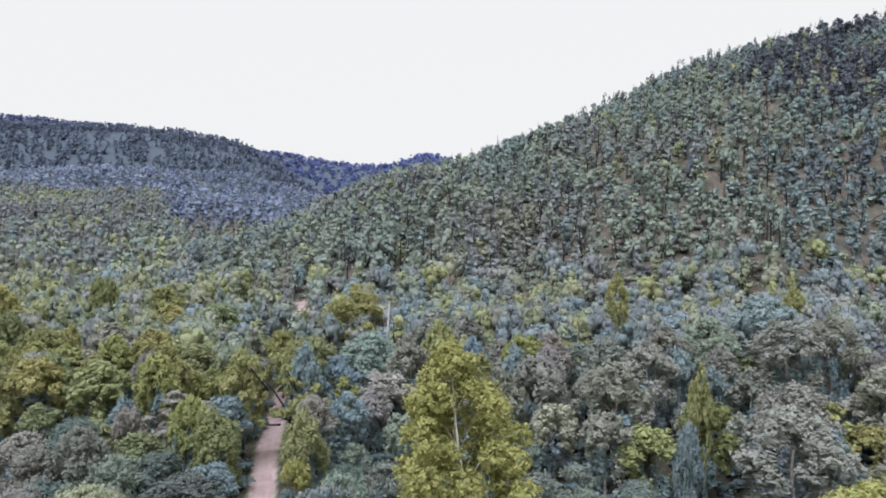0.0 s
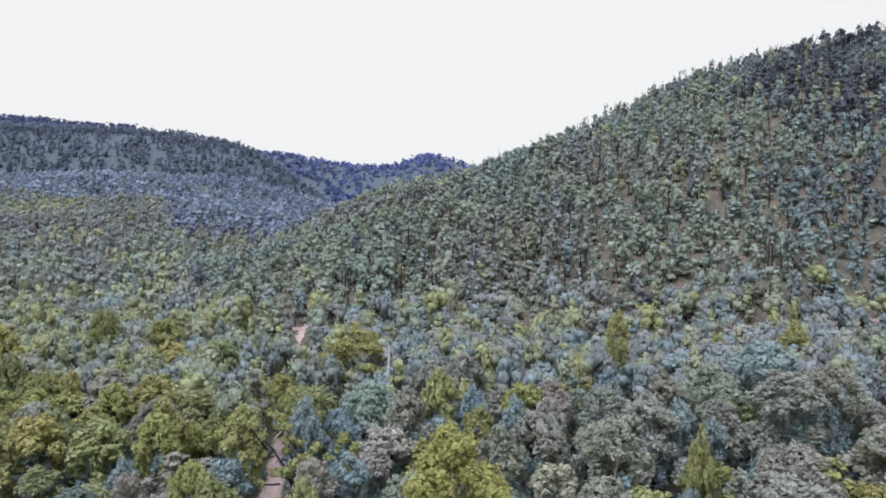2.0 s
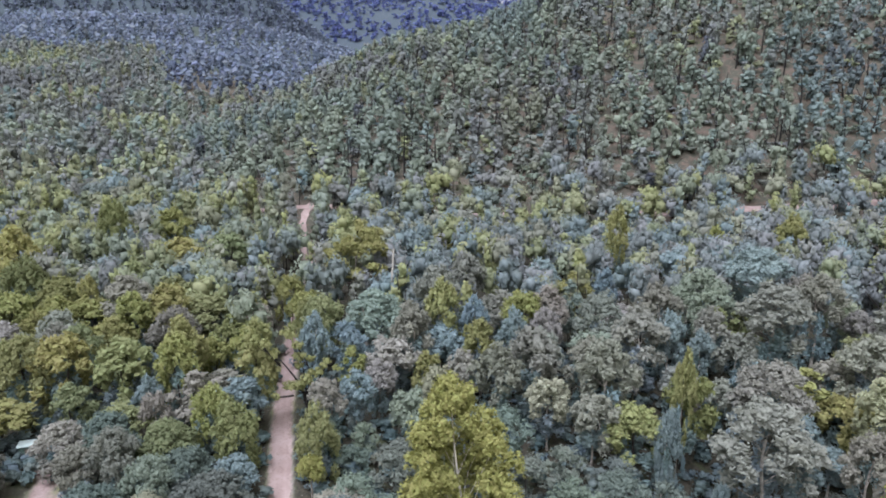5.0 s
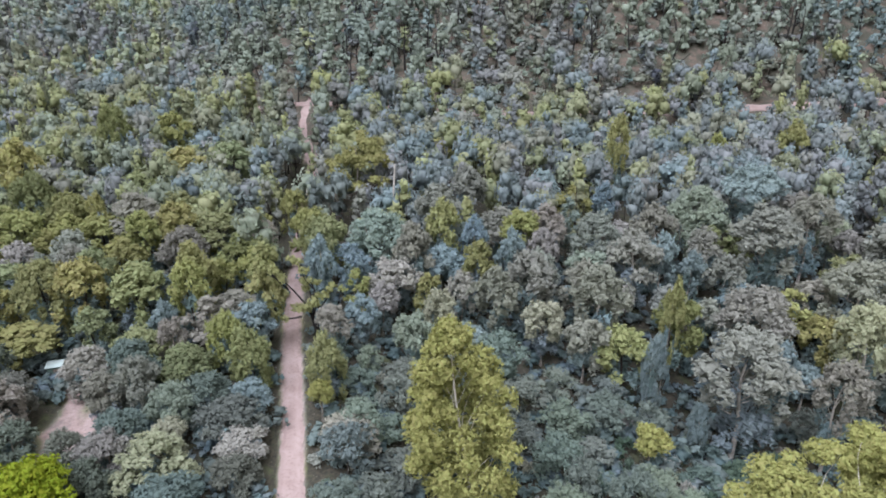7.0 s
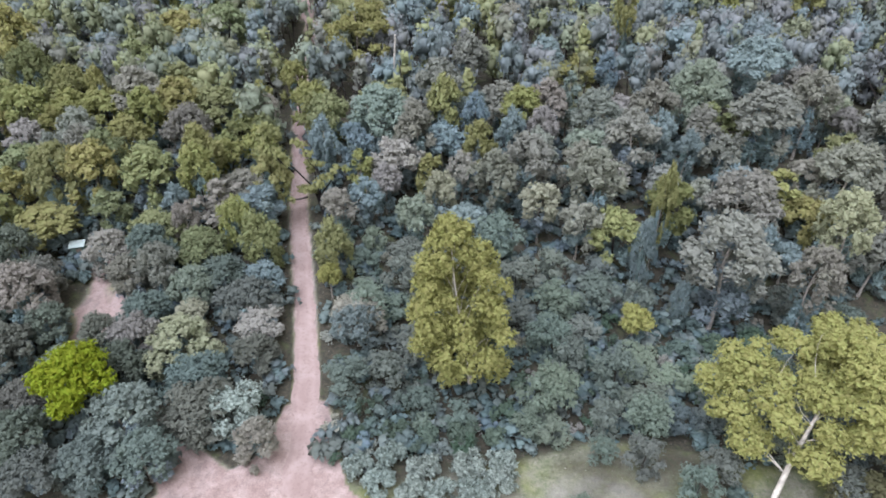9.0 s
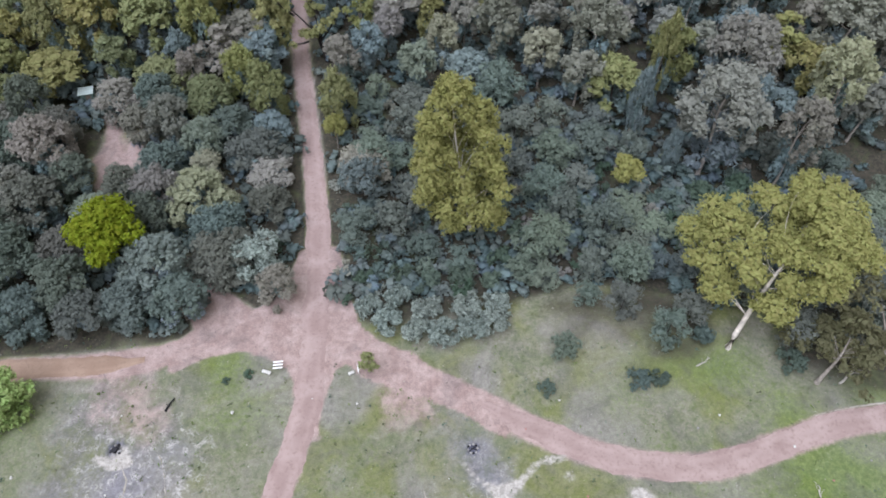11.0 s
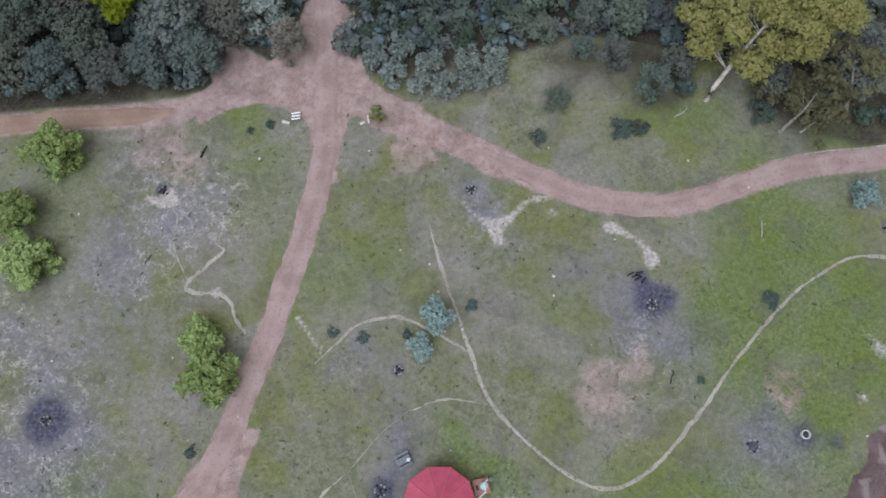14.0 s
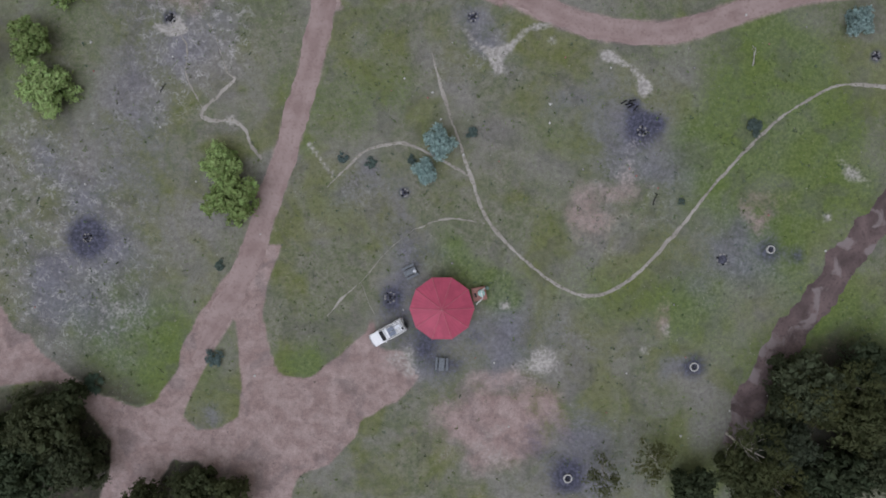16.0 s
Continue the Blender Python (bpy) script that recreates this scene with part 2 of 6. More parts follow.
    col = mixed(n, l, calc(n, l, "MULTIPLY", ramp(n, l, scraps, 0.7, 0.76), 0.7), col, (0.338, 0.32, 0.282))
    col = mixed(n, l, calc(n, l, "MULTIPLY", ramp(n, l, noise_node(n, l, 2.3, 3, warp=0.5), 0.68, 0.75), 0.6), col, (0.047, 0.047, 0.0376))
    mott = n.new("ShaderNodeHueSaturation")
    l.new(calc(n, l, "ADD", calc(n, l, "MULTIPLY", calc(n, l, "ADD", noise_node(n, l, 1.3, 9, warp=0.3), noise_node(n, l, 5.5, 5)), 0.85), 0.27), mott.inputs["Value"])
    l.new(col, mott.inputs["Color"])
    l.new(mott.outputs[0], b.inputs["Base Color"])
    bumped(n, l, b, rough_edge, 0.5, 0.14)
    return m


def dirt_material(name, a, c, worn, much=0.5, patch=None):
    m, n, l, b = material(name, 0.95)
    mid, fine = noise_node(n, l, 0.3, 6, warp=0.5), noise_node(n, l, 2.5, 7)
    col = mixed(n, l, ramp(n, l, mid, 0.3, 0.7), a, c)
    col = mixed(n, l, calc(n, l, "MULTIPLY", ramp(n, l, fine, 0.5, 0.7), much), col, worn)
    if patch:
        col = mixed(n, l, calc(n, l, "MULTIPLY", ramp(n, l, noise_node(n, l, 0.33, 7, warp=0.6), 0.52, 0.62), 0.8), col, patch)
    rut = n.new("ShaderNodeAttribute")
    rut.attribute_name = "rut"
    wheel = calc(n, l, "MULTIPLY", rut.outputs["Fac"], ramp(n, l, noise_node(n, l, 0.8, 5), 0.25, 0.6))
    col = mixed(n, l, calc(n, l, "MULTIPLY", wheel, 0.3), col, tuple(min(1, v * 1.25) for v in c))
    l.new(col, b.inputs["Base Color"])
    bumped(n, l, b, fine, 0.5, 0.08)
    return m


GROUND = ground_material()
DIRT = dirt_material("track_dirt", (0.29, 0.21, 0.194), (0.385, 0.296, 0.276), (0.235, 0.165, 0.148), 0.55)
DIRT_DARK = dirt_material("track_mud", (0.095, 0.07, 0.068), (0.185, 0.135, 0.13), (0.07, 0.055, 0.05), 0.6, (0.27, 0.23, 0.225))
DIRT_ORANGE = dirt_material("track_orange", (0.269, 0.185, 0.138), (0.339, 0.244, 0.185), (0.221, 0.158, 0.118))
SAND = dirt_material("path_sand", (0.31, 0.285, 0.25), (0.43, 0.4, 0.36), (0.15, 0.15, 0.1), 0.85)

# ---- the lie of the land ----


def smooth(a, b, v):
    u = np.clip((np.asarray(v, float) - a) / (b - a), 0, 1)
    return u * u * (3 - 2 * u)


def land(x, y):
    """Height of the ground at x, y: a flat clearing, a creek gully, a burnt spur, a long wooded ridge and a far peak."""
    x, y = np.broadcast_arrays(np.asarray(x, float), np.asarray(y, float))
    z = 0.1 * np.sin(x * 0.11 + 1) * np.cos(y * 0.09) + 1.6 * smooth(52, 105, y) + 2.4 * smooth(105, 190, y)
    z = z - 9.0 * np.exp(-(((y - 87 + 0.06 * (x - 45)) / 14.0) ** 2)) * smooth(20, 44, x)
    z = z - 3.5 * smooth(50, 62, y) * (1 - smooth(96, 118, y)) * smooth(-13, -3, x)
    crest = np.interp(x, [-400, -130, -65, -30, 13, 65, 166, 250, 331, 500, 900], [5, 18, 48, 64, 71, 92, 142, 161, 183, 228, 255])
    y_c = 450 + 0.1 * np.clip(x - 65, 0, None)
    u = np.clip((y - 190) / (y_c - 190), 0, 1)
    spur = (crest - 4) * (1 - (1 - u) ** 1.5) - 0.4 * np.clip(y - y_c, 0, None)
    top = np.interp(x, [-2500, -900, -570, -386, -280, -178, -120, 0, 600], [150, 118, 110, 116, 106, 84, 68, 60, 60])
    rise = np.interp(y, [160, 233, 313, 600, 900, 1150], [0, 0.08, 0.18, 0.6, 1, 0.9])
    left = (top - 4) * rise * (1 - smooth(1150, 1900, y))
    ridge = z + np.logaddexp(spur / 6, left / 6) * 6 - np.log(2) * 6 * (y < 5000) * np.exp(-np.maximum(spur, left) / 6 * 0.5)
    ripple = smooth(230, 420, y) * (4.0 * np.sin(x * 0.021 + 0.004 * y) * np.sin(y * 0.017 + 1.3) + 2.0 * np.sin(x * 0.05 + 2) * np.sin(y * 0.043))
    brow = np.interp(x, [-3200, -1592, -1105, -740, -495, -250, 0, 3200], [560, 462, 420, 350, 310, 276, 272, 260]) + 50 * np.exp(-(((x + 50) / 105.0) ** 2))
    far = smooth(1500, 2500, y) * (1 - smooth(2550, 3600, y)) * brow
    shoulder = np.interp(x, [-1500, -1100, -892, -664, -522, -403, -323, -232, -150], [260, 262, 258, 248, 240, 216, 168, 100, 0])
    middle = shoulder * smooth(960, 1400, y) * (1 - smooth(1410, 1900, y))
    return np.where(y > 190, np.maximum(np.maximum(ridge, z) + ripple, middle), z) + far


def curve_through(pts, step):
    """Points along a smooth line through pts, about step apart."""
    p = np.array(pts, float)
    p = np.vstack([2 * p[0] - p[1], p, 2 * p[-1] - p[-2]])
    out = []
    for a, b, c, d in zip(p[:-3], p[1:-2], p[2:-1], p[3:]):
        k = max(2, int(np.linalg.norm(c - b) / step))
        s = np.linspace(0, 1, k, endpoint=False)[:, None]
        out.append(0.5 * (2 * b + (c - a) * s + (2 * a - 5 * b + 4 * c - d) * s**2 + (3 * b - a - 3 * c + d) * s**3))
    return np.vstack(out + [p[-2:-1]])


MAIN = [(-34.6, -17.2), (-34, -16), (-31.3, -11.2), (-28.5, -6.3), (-26.4, -1), (-24.4, 5.1), (-22.3, 11.2), (-20.6, 17.4), (-18.9, 22.9), (-17.4, 29.3), (-16.4, 35.7),
        (-16.4, 41), (-16.6, 46.8), (-17, 51.3), (-17.9, 60.7), (-19.5, 70.8), (-21.3, 80), (-23.9, 92.3), (-26.4, 105), (-28.3, 117), (-31.2, 135), (-33.2, 149), (-33.4, 163), (-34.6, 174), (-38.4, 188), (-42.5, 202), (-44, 214), (-42, 232)]
WEST = [(-85, 37), (-60.5, 39.8), (-53, 40.7), (-45.3, 41.2), (-37.7, 42.2), (-30.2, 44.3), (-24.1, 45.4), (-17.7, 44.8)]
EAST = [(-14.5, 44.4), (-8.2, 42.6), (-1.9, 40.2), (5, 37), (10.3, 34.3), (16.2, 31.7), (22, 30.1), (27.2, 29.6), (33.1, 30.1), (40.1, 32.5), (46.4, 34.7), (52.6, 36), (59.5, 36.8), (80, 40)]
SPUR = [(-20, 45.5), (-24.2, 47.6), (-29.4, 51.1), (-33.1, 54.2), (-36, 57)]
MUD = [(41.1, -28.1), (44.1, -21.5), (48.2, -13.5), (52.4, -7.8), (56.9, -1), (61.4, 4.6), (67.5, 11.4)]
LOOP = [(66, 22.4), (60.6, 22.8), (55.4, 23), (50.7, 20.9), (46.7, 18.1), (42.8, 14.2), (38.1, 9.1), (34.2, 3.7), (30.3, -0.9), (26.5, -4.7), (22.8, -6.8), (19, -6.8), (15.2, -4.8),
        (11.4, -1.9), (7.6, 1.8), (5.3, 5.5), (4, 9.3), (2.5, 13.2), (0.9, 17.8), (-0.7, 22.4), (-1.8, 26.4)]
LINK = [(-16.1, 7.6), (-13.9, 9.8), (-10.9, 12.6), (-7.1, 13.8), (-4, 13.4), (1.4, 10.8), (4, 9.3)]
ARC = [(-15.9, -10.5), (-13.4, -7.5), (-11.2, -5.6), (-7.5, -1.1), (-3.8, 2), (0.8, 3.4), (6.1, 2.9)]
ASH_A = [(-28.9, 22.4), (-31.5, 20), (-33.7, 17.6), (-32.5, 16.6), (-29.5, 16.7), (-27.5, 15.4), (-27, 13.5), (-25.4, 11.2)]
ASH_B = [(-37, 29), (-35.6, 26.5), (-35.9, 23), (-34.6, 20.2), (-33.4, 18)]
ASH_C = [(-34.5, 32), (-32.2, 29), (-31, 26), (-30, 23.2), (-28.9, 22.4)]
STUB = [(-11.2, -5.6), (-9.9, -9), (-9.2, -10.1)]
GRAVEL = [(-170, 182), (-128, 191), (-111, 197), (-89, 207), (-66, 216), (-41, 217.5), (-30, 215.5), (-16, 213.5), (16, 209.5), (46, 208), (67, 207.6), (84, 208), (100, 208), (126, 208.2), (170, 210), (230, 214)]
YARD = [(-24.5, -13.5), (-22.3, -18.8), (-19.6, -19.6), (-15.8, -17.7), (-11, -12.5), (-9.7, -9.8), (-8.4, -14.3), (-5.7, -14.8), (-3.4, -18.5), (-6.6, -22.4), (-10.4, -24.6), (-12, -28), (-15.7, -31.8), (-20.5, -33.5), (-22.2, -38), (-27.5, -35.8), (-31.9, -33.1), (-38.4, -31.4), (-40.9, -35.2), (-42.1, -40.8), (-48.9, -40.9), (-46.5, -31.8), (-47.5, -28), (-52.3, -21.5), (-56.6, -19.4), (-62.8, -22.2), (-62.7, -9.3), (-58.8, -14.1), (-55, -17.2), (-51.2, -20.4), (-47.5, -22.8), (-43.7, -23.3), (-40.5, -22.1), (-37.8, -18.9), (-32, -8.3), (-27.7, -1.2), (-23.4, -1.2), (-25, -10.3)]
JUNCTION = [(-36, 54.5), (-34.4, 55.5), (-29.2, 51.3), (-25, 49.4), (-22.3, 51), (-20.7, 54.7), (-20.1, 59.9), (-14.8, 59.9), (-13.2, 53.8), (-10.8, 48), (-7.9, 45.5), (-3.4, 43.8), (1, 40.8), (8.7, 37.1), (8.6, 32.9), (1.1, 36.7), (-4.3, 39.3), (-9.8, 40.6), (-12.1, 42.4), (-13.7, 41.5), (-14.3, 39.4), (-14.3, 32.5), (-18.2, 32.5), (-18.1, 39.3), (-19.3, 41.1), (-22, 42.7), (-24.8, 43.1), (-28.5, 42.5), (-33.7, 40.9), (-35.5, 45.1), (-33.4, 45.8), (-32.5, 47), (-33.5, 49.6)]
ISLAND = [(-28.8, -10.7), (-31.9, -15.6), (-35.7, -23.4), (-36.2, -25), (-34.1, -27), (-30.8, -26.6), (-28.2, -24.9), (-27.9, -20.5), (-28.4, -14.6)]
TRACKS = {"main": (MAIN, 1.7), "west": (WEST, 1.7), "east": (EAST, 1.8), "spur": (SPUR, 1.5)}
LINES = {k: curve_through(v[0], 1.0) for k, v in TRACKS.items()}
MUD_LINE = curve_through(MUD, 1.0)


def near(line, x, y):
    """Distance of each x, y to a line of points."""
    shape = np.shape(x)
    p = np.stack([np.ravel(x), np.ravel(y)], -1)
    best = np.full(len(p), 1e9)
    for a, b in zip(line[:-1], line[1:]):
        d = b - a
        s = np.clip(((p - a) @ d) / max(d @ d, 1e-9), 0, 1)
        best = np.minimum(best, np.hypot(*(p - a - s[:, None] * d).T))
    return best.reshape(shape)


def inside(shape, x, y, soft=0.5):
    """1 well inside a closed outline, 0 well outside it."""
    ring = np.array(shape + shape[:1], float)
    d = near(ring, x, y)
    odd = np.zeros(np.shape(x), bool)
    for (ax, ay), (bx, by) in zip(ring[:-1], ring[1:]):
        if ay != by:
            odd ^= ((ay > y) != (by > y)) & (x < (bx - ax) * (y - ay) / (by - ay) + ax)
    return smooth(-soft, soft, np.where(odd, d, -d))


def spot(x, y, cx, cy, r, k=1.0):
    return k * np.exp(-(((x - cx) ** 2 + (y - cy) ** 2) / (r * r)))


def wood_edge(x):
    """The y at which the forest begins, along the north side of the clearing."""
    return np.interp(x, [-90, -55, -40, -30, -20, -8, 8, 20, 34, 50, 70, 120], [38.6, 41.4, 43, 45.6, 50, 48, 51, 56, 52, 50, 48, 46])


# ---- the ground: one sheet to the horizon ----
def steps(lo, hi, fine, ends, grow):
    mid = np.arange(lo, hi + 1e-6, fine)
    out, s, v = [], fine, hi
    while v < ends[1]:
        s = min(s * grow, 60)
        v += s
        out.append(v)
    down, s, v = [], fine, lo
    while v > ends[0]:
        s = min(s * grow, 120)
        v -= s
        down.append(v)
    return np.concatenate([down[::-1], mid, out])


def quad_mesh(name, verts, quads, mats, slots=None, smooth_shade=False):
    """A mesh from arrays of vertices and four-cornered faces."""
    me = bpy.data.meshes.new(name)
    verts, quads = np.asarray(verts, np.float32), np.asarray(quads, np.int32)
    me.vertices.add(len(verts))
    me.vertices.foreach_set("co", verts.ravel())
    me.loops.add(quads.size)
    me.loops.foreach_set("vertex_index", quads.ravel())
    me.polygons.add(len(quads))
    me.polygons.foreach_set("loop_start", np.arange(0, quads.size, 4, dtype=np.int32))
    for m in mats:
        me.materials.append(m)
    if slots is not None:
        me.polygons.foreach_set("material_index", np.asarray(slots, np.int32))
    me.polygons.foreach_set("use_smooth", np.full(len(quads), smooth_shade))
    me.update(calc_edges=True)
    return me


def store(me, name, values):
    a = me.attributes.new(name, "FLOAT", "POINT")
    a.data.foreach_set("value", np.asarray(values, np.float32).ravel())


gx = steps(-66, 66, 0.55, (-3200, 3200), 1.12)
gy = steps(-42, 56, 0.55, (-900, 4300), 1.06)
GX, GY = np.meshgrid(gx, gy)
GZ = land(GX, GY)
nx, ny = len(gx), len(gy)
ii = np.arange(nx * ny).reshape(ny, nx)
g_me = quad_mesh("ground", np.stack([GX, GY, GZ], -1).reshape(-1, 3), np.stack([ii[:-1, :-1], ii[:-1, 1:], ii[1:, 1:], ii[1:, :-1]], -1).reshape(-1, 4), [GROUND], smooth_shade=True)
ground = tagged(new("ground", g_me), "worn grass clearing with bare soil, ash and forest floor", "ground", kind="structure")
CLOSE = (np.abs(GX) < 120) & (GY > -80) & (GY < 260)
cx_, cy_ = GX[CLOSE], GY[CLOSE]
dirt = np.zeros_like(GX)


def wander(x, y, size, seed):
    """Smooth random values from -1 to 1 that change over about size metres."""
    grid = np.random.default_rng(seed).uniform(-1, 1, (64, 64))
    u, v = x / size, y / size
    i, j = np.floor(u).astype(int), np.floor(v).astype(int)
    a, b = u - i, v - j
    a, b = a * a * (3 - 2 * a), b * b * (3 - 2 * b)
    return (grid[i % 64, j % 64] * (1 - a) + grid[(i + 1) % 64, j % 64] * a) * (1 - b) + (grid[i % 64, (j + 1) % 64] * (1 - a) + grid[(i + 1) % 64, (j + 1) % 64] * a) * b


RX, RY = GX, GY
WX = GX + 3.2 * wander(GX, GY, 7, 1) + 1.6 * wander(GX, GY, 2.6, 2)
WY = GY + 3.2 * wander(GX, GY, 7, 3) + 1.6 * wander(GX, GY, 2.6, 4)
for key, line in LINES.items():
    half = TRACKS[key][1]
    d = near(line, cx_, cy_)
    dirt[CLOSE] = np.maximum(dirt[CLOSE], 1 - smooth(half - 0.9, half + 0.7, d))
yard = (0.3 * spot(WX, WY, -4, 39, 4)
        + 0.9 * spot(WX, WY, -55, 85, 3) + 0.9 * spot(WX, WY, -52.6, 79, 3.2) + 0.9 * spot(WX, WY, -50, 73.5, 3.2) + 0.8 * spot(WX, WY, -47.5, 81, 2.2))
near_by = (GX > -75) & (GX < 10) & (GY > -50) & (GY < 12)
yard[near_by] += 0.7 * inside(YARD, GX[near_by] + 0.35 * (WX - GX)[near_by], GY[near_by] + 0.35 * (WY - GY)[near_by]) * (1 - inside(ISLAND, GX[near_by], GY[near_by]))
cross_by = (GX > -50) & (GX < 14) & (GY > 22) & (GY < 66)
yard[cross_by] += 0.7 * inside(JUNCTION, GX[cross_by] + 0.2 * (WX - GX)[cross_by], GY[cross_by] + 0.2 * (WY - GY)[cross_by])
dirt = np.maximum(dirt, np.clip(yard * 1.6, 0, 1))
dirt += 0.55 * (0.75 * spot(WX, WY, 1, -24, 6) + 0.6 * spot(WX, WY, 12, -24, 6) + spot(WX, WY, 21, 6, 6) + 0.6 * spot(WX, WY, -5, 36, 5) + spot(WX, WY, 6, -26, 7) + spot(WX, WY, 14, -24, 5) + spot(WX, WY, 30, -9, 3.5) + spot(WX, WY, 44, 3, 3) + 0.5 * spot(WX, WY, 22, 48, 6) + spot(WX, WY, -38, 37, 6))
forest = smooth(-2.5, 2.5, GY - wood_edge(GX)) * (1 - dirt)
forest = np.maximum(forest, np.clip(spot(GX, GY, -52, -33, 13) * 1.6 + spot(GX, GY, -33, -37, 8) * 1.5, 0, 1))
# The x = -64 spots darken the west edge for tree shade and vignetting.
forest = np.maximum(forest, np.clip(spot(WX, WY, 27, 49, 8, 0.9) + spot(WX, WY, 17, 51, 4, 0.5) + spot(WX, WY, 50, 45, 7, 1.0) + spot(WX, WY, 60, 46, 7, 1.0) + spot(WX, WY, 62, -24, 13, 1.1) + spot(WX, WY, -64, 24, 8, 0.6) + spot(WX, WY, -64, 42, 8, 0.7) + spot(WX, WY, -64, -10, 6, 0.5) + spot(WX, WY, -55, -32, 9, 0.9), 0, 1))
forest = forest * (1 - 0.95 * np.clip(dirt, 0, 1))
forest = np.where(GY < -60, 1.0, forest)
forest = np.where(np.abs(GX) > 90, 1.0, forest)
lush = (spot(WX, WY, 50, 14, 13, 0.8) + spot(WX, WY, 40, 8, 9, 0.5) + spot(WX, WY, -13, 24, 9, 0.4) + spot(WX, WY, 14, 12, 8, 0.3) + spot(WX, WY, 26, -4, 8, 0.5) + spot(WX, WY, -44, -14, 8, 0.6) + spot(WX, WY, 47, 14, 10) + spot(WX, WY, 52, 2, 7, 0.6) + spot(WX, WY, 44, 25, 7) + spot(WX, WY, 34, 38, 9, 0.75) + spot(WX, WY, 24, 40, 7, 0.8) + spot(WX, WY, -11, 20, 7, 0.55) + spot(WX, WY, -12, 31, 5, 0.3)
        + spot(WX, WY, 36, -7, 9, 0.7) + spot(WX, WY, -19, -16, 5, 0.8) + spot(WX, WY, -38, -14, 9, 0.7) + spot(WX, WY, 18, 0, 9, 0.5) + spot(WX, WY, 7.5, -6.5, 3.5, 1.3) + spot(WX, WY, 1, -3, 3, 0.9) + spot(WX, WY, 4, -3, 3, 0.6)
        + spot(WX, WY, -26, 37, 6, 0.6) + spot(WX, WY, -16, 0, 6, 0.55) + spot(WX, WY, 60, -14, 8) + spot(WX, WY, 44, -36, 9, 0.7) + spot(WX, WY, 55, 44, 7, 0.9) + spot(WX, WY, 38, 20, 10, 0.45) + spot(WX, WY, -58, 20, 7, 0.8) + spot(WX, WY, -56, 32, 7, 0.7) + spot(WX, WY, 50, -12, 9, 0.7) + spot(WX, WY, 30, -26, 8, 0.6) + spot(GX, GY, 8.5, -7.5, 2.6, 1.2))
scorch = (spot(WX, WY, -32, -25, 3, 1.3) + spot(WX, WY, -50, 0, 11) + spot(WX, WY, -41, 26, 9, 0.9) + spot(WX, WY, 27, 14, 9, 0.6) + spot(WX, WY, 22, 20, 8, 0.4) + spot(WX, WY, -10, 5, 6, 0.75) + spot(WX, WY, -7, -6, 4.5) + spot(WX, WY, -4, -13, 5) + spot(WX, WY, 2, -18, 6)
          + spot(WX, WY, 10, -13, 6, 0.7) + spot(WX, WY, 6, 31, 5, 0.8) + spot(WX, WY, 20, -30, 7, 0.9) + spot(WX, WY, 41, -2, 6, 0.7) + spot(WX, WY, 35, -16, 4, 0.9) + spot(WX, WY, 49, 46, 6, 0.8) + spot(WX, WY, -52, -14, 6, 0.5))
swirl = spot(WX, WY, -49, -3, 11) + spot(WX, WY, -37, 25, 9) + spot(WX, WY, -35, 33, 6) + spot(WX, WY, -58, 10, 9, 0.7) + spot(WX, WY, -54, -10, 8, 0.8) + spot(WX, WY, 24, 5, 6, 0.5) + spot(WX, WY, 5, -27, 8, 0.6) + spot(WX, WY, 7, 28, 5, 0.8)
char = (spot(GX, GY, -49.5, 0, 3.0, 1.4) + spot(WX, WY, 27.6, 16.1, 2.6, 0.7) + spot(GX, GY, 27.6, 16.1, 2.8, 0.9) + spot(GX, GY, 26.3, 19.8, 1.3, 0.7) + spot(GX, GY, -5.3, 7, 0.9, 1.0) + spot(GX, GY, 3.8, 31.4, 0.9, 1.0) + spot(GX, GY, -37.9, 30.5, 1.2, 1.1) + spot(GX, GY, 46, -0.1, 2.2, 0.7)
        + spot(WX, WY, -3, -3.5, 3.0, 0.5) + spot(WX, WY, -7.5, -7.5, 3.0, 0.4) + spot(WX, WY, 0, -15, 3.5, 0.6) + spot(WX, WY, 16, -27, 4, 0.5)
        + spot(GX, GY, 35.8, -16.8, 2.0, 0.9) + spot(GX, GY, 18.4, -33, 2.6, 1.0) + spot(GX, GY, -7.1, -7.7, 1.6, 0.7) + spot(GX, GY, -2.5, -12.5, 3, 0.5) + spot(GX, GY, 50, -1, 1.5, 0.6) + spot(GX, GY, 59.8, 27, 0.9, 1.1))
lush *= 0.85 + 0.7 * wander(GX, GY, 9, 7)
scorch = scorch * (0.75 + 0.5 * wander(GX, GY, 5, 8)) + 0.25 * wander(GX, GY, 11, 9)
pale = np.zeros_like(GX)
for pts, w in (([(14.4, 30.6), (11.3, 29.7), (8.9, 27.3), (7, 26.1), (7.6, 24)], 0.55), ([(7, 26.1), (4, 28.2), (2.7, 29.6)], 0.4),
               ([(22.5, 26.4), (24.8, 25.4), (26.8, 24.1), (27.9, 22.1)], 0.5), ([(-18.6, 13.6), (-17, 11.3), (-15.4, 9.4)], 0.4), ([(-36, 29), (-38, 28.6), (-40, 29.5)], 0.5)):
    d = near(curve_through(pts, 0.6), cx_, cy_)
    pale[CLOSE] = np.maximum(pale[CLOSE], (0.78 if pts[0][0] < -20 else 0.6) * (1 - smooth(w * 0.1, w * 2.0, d)))
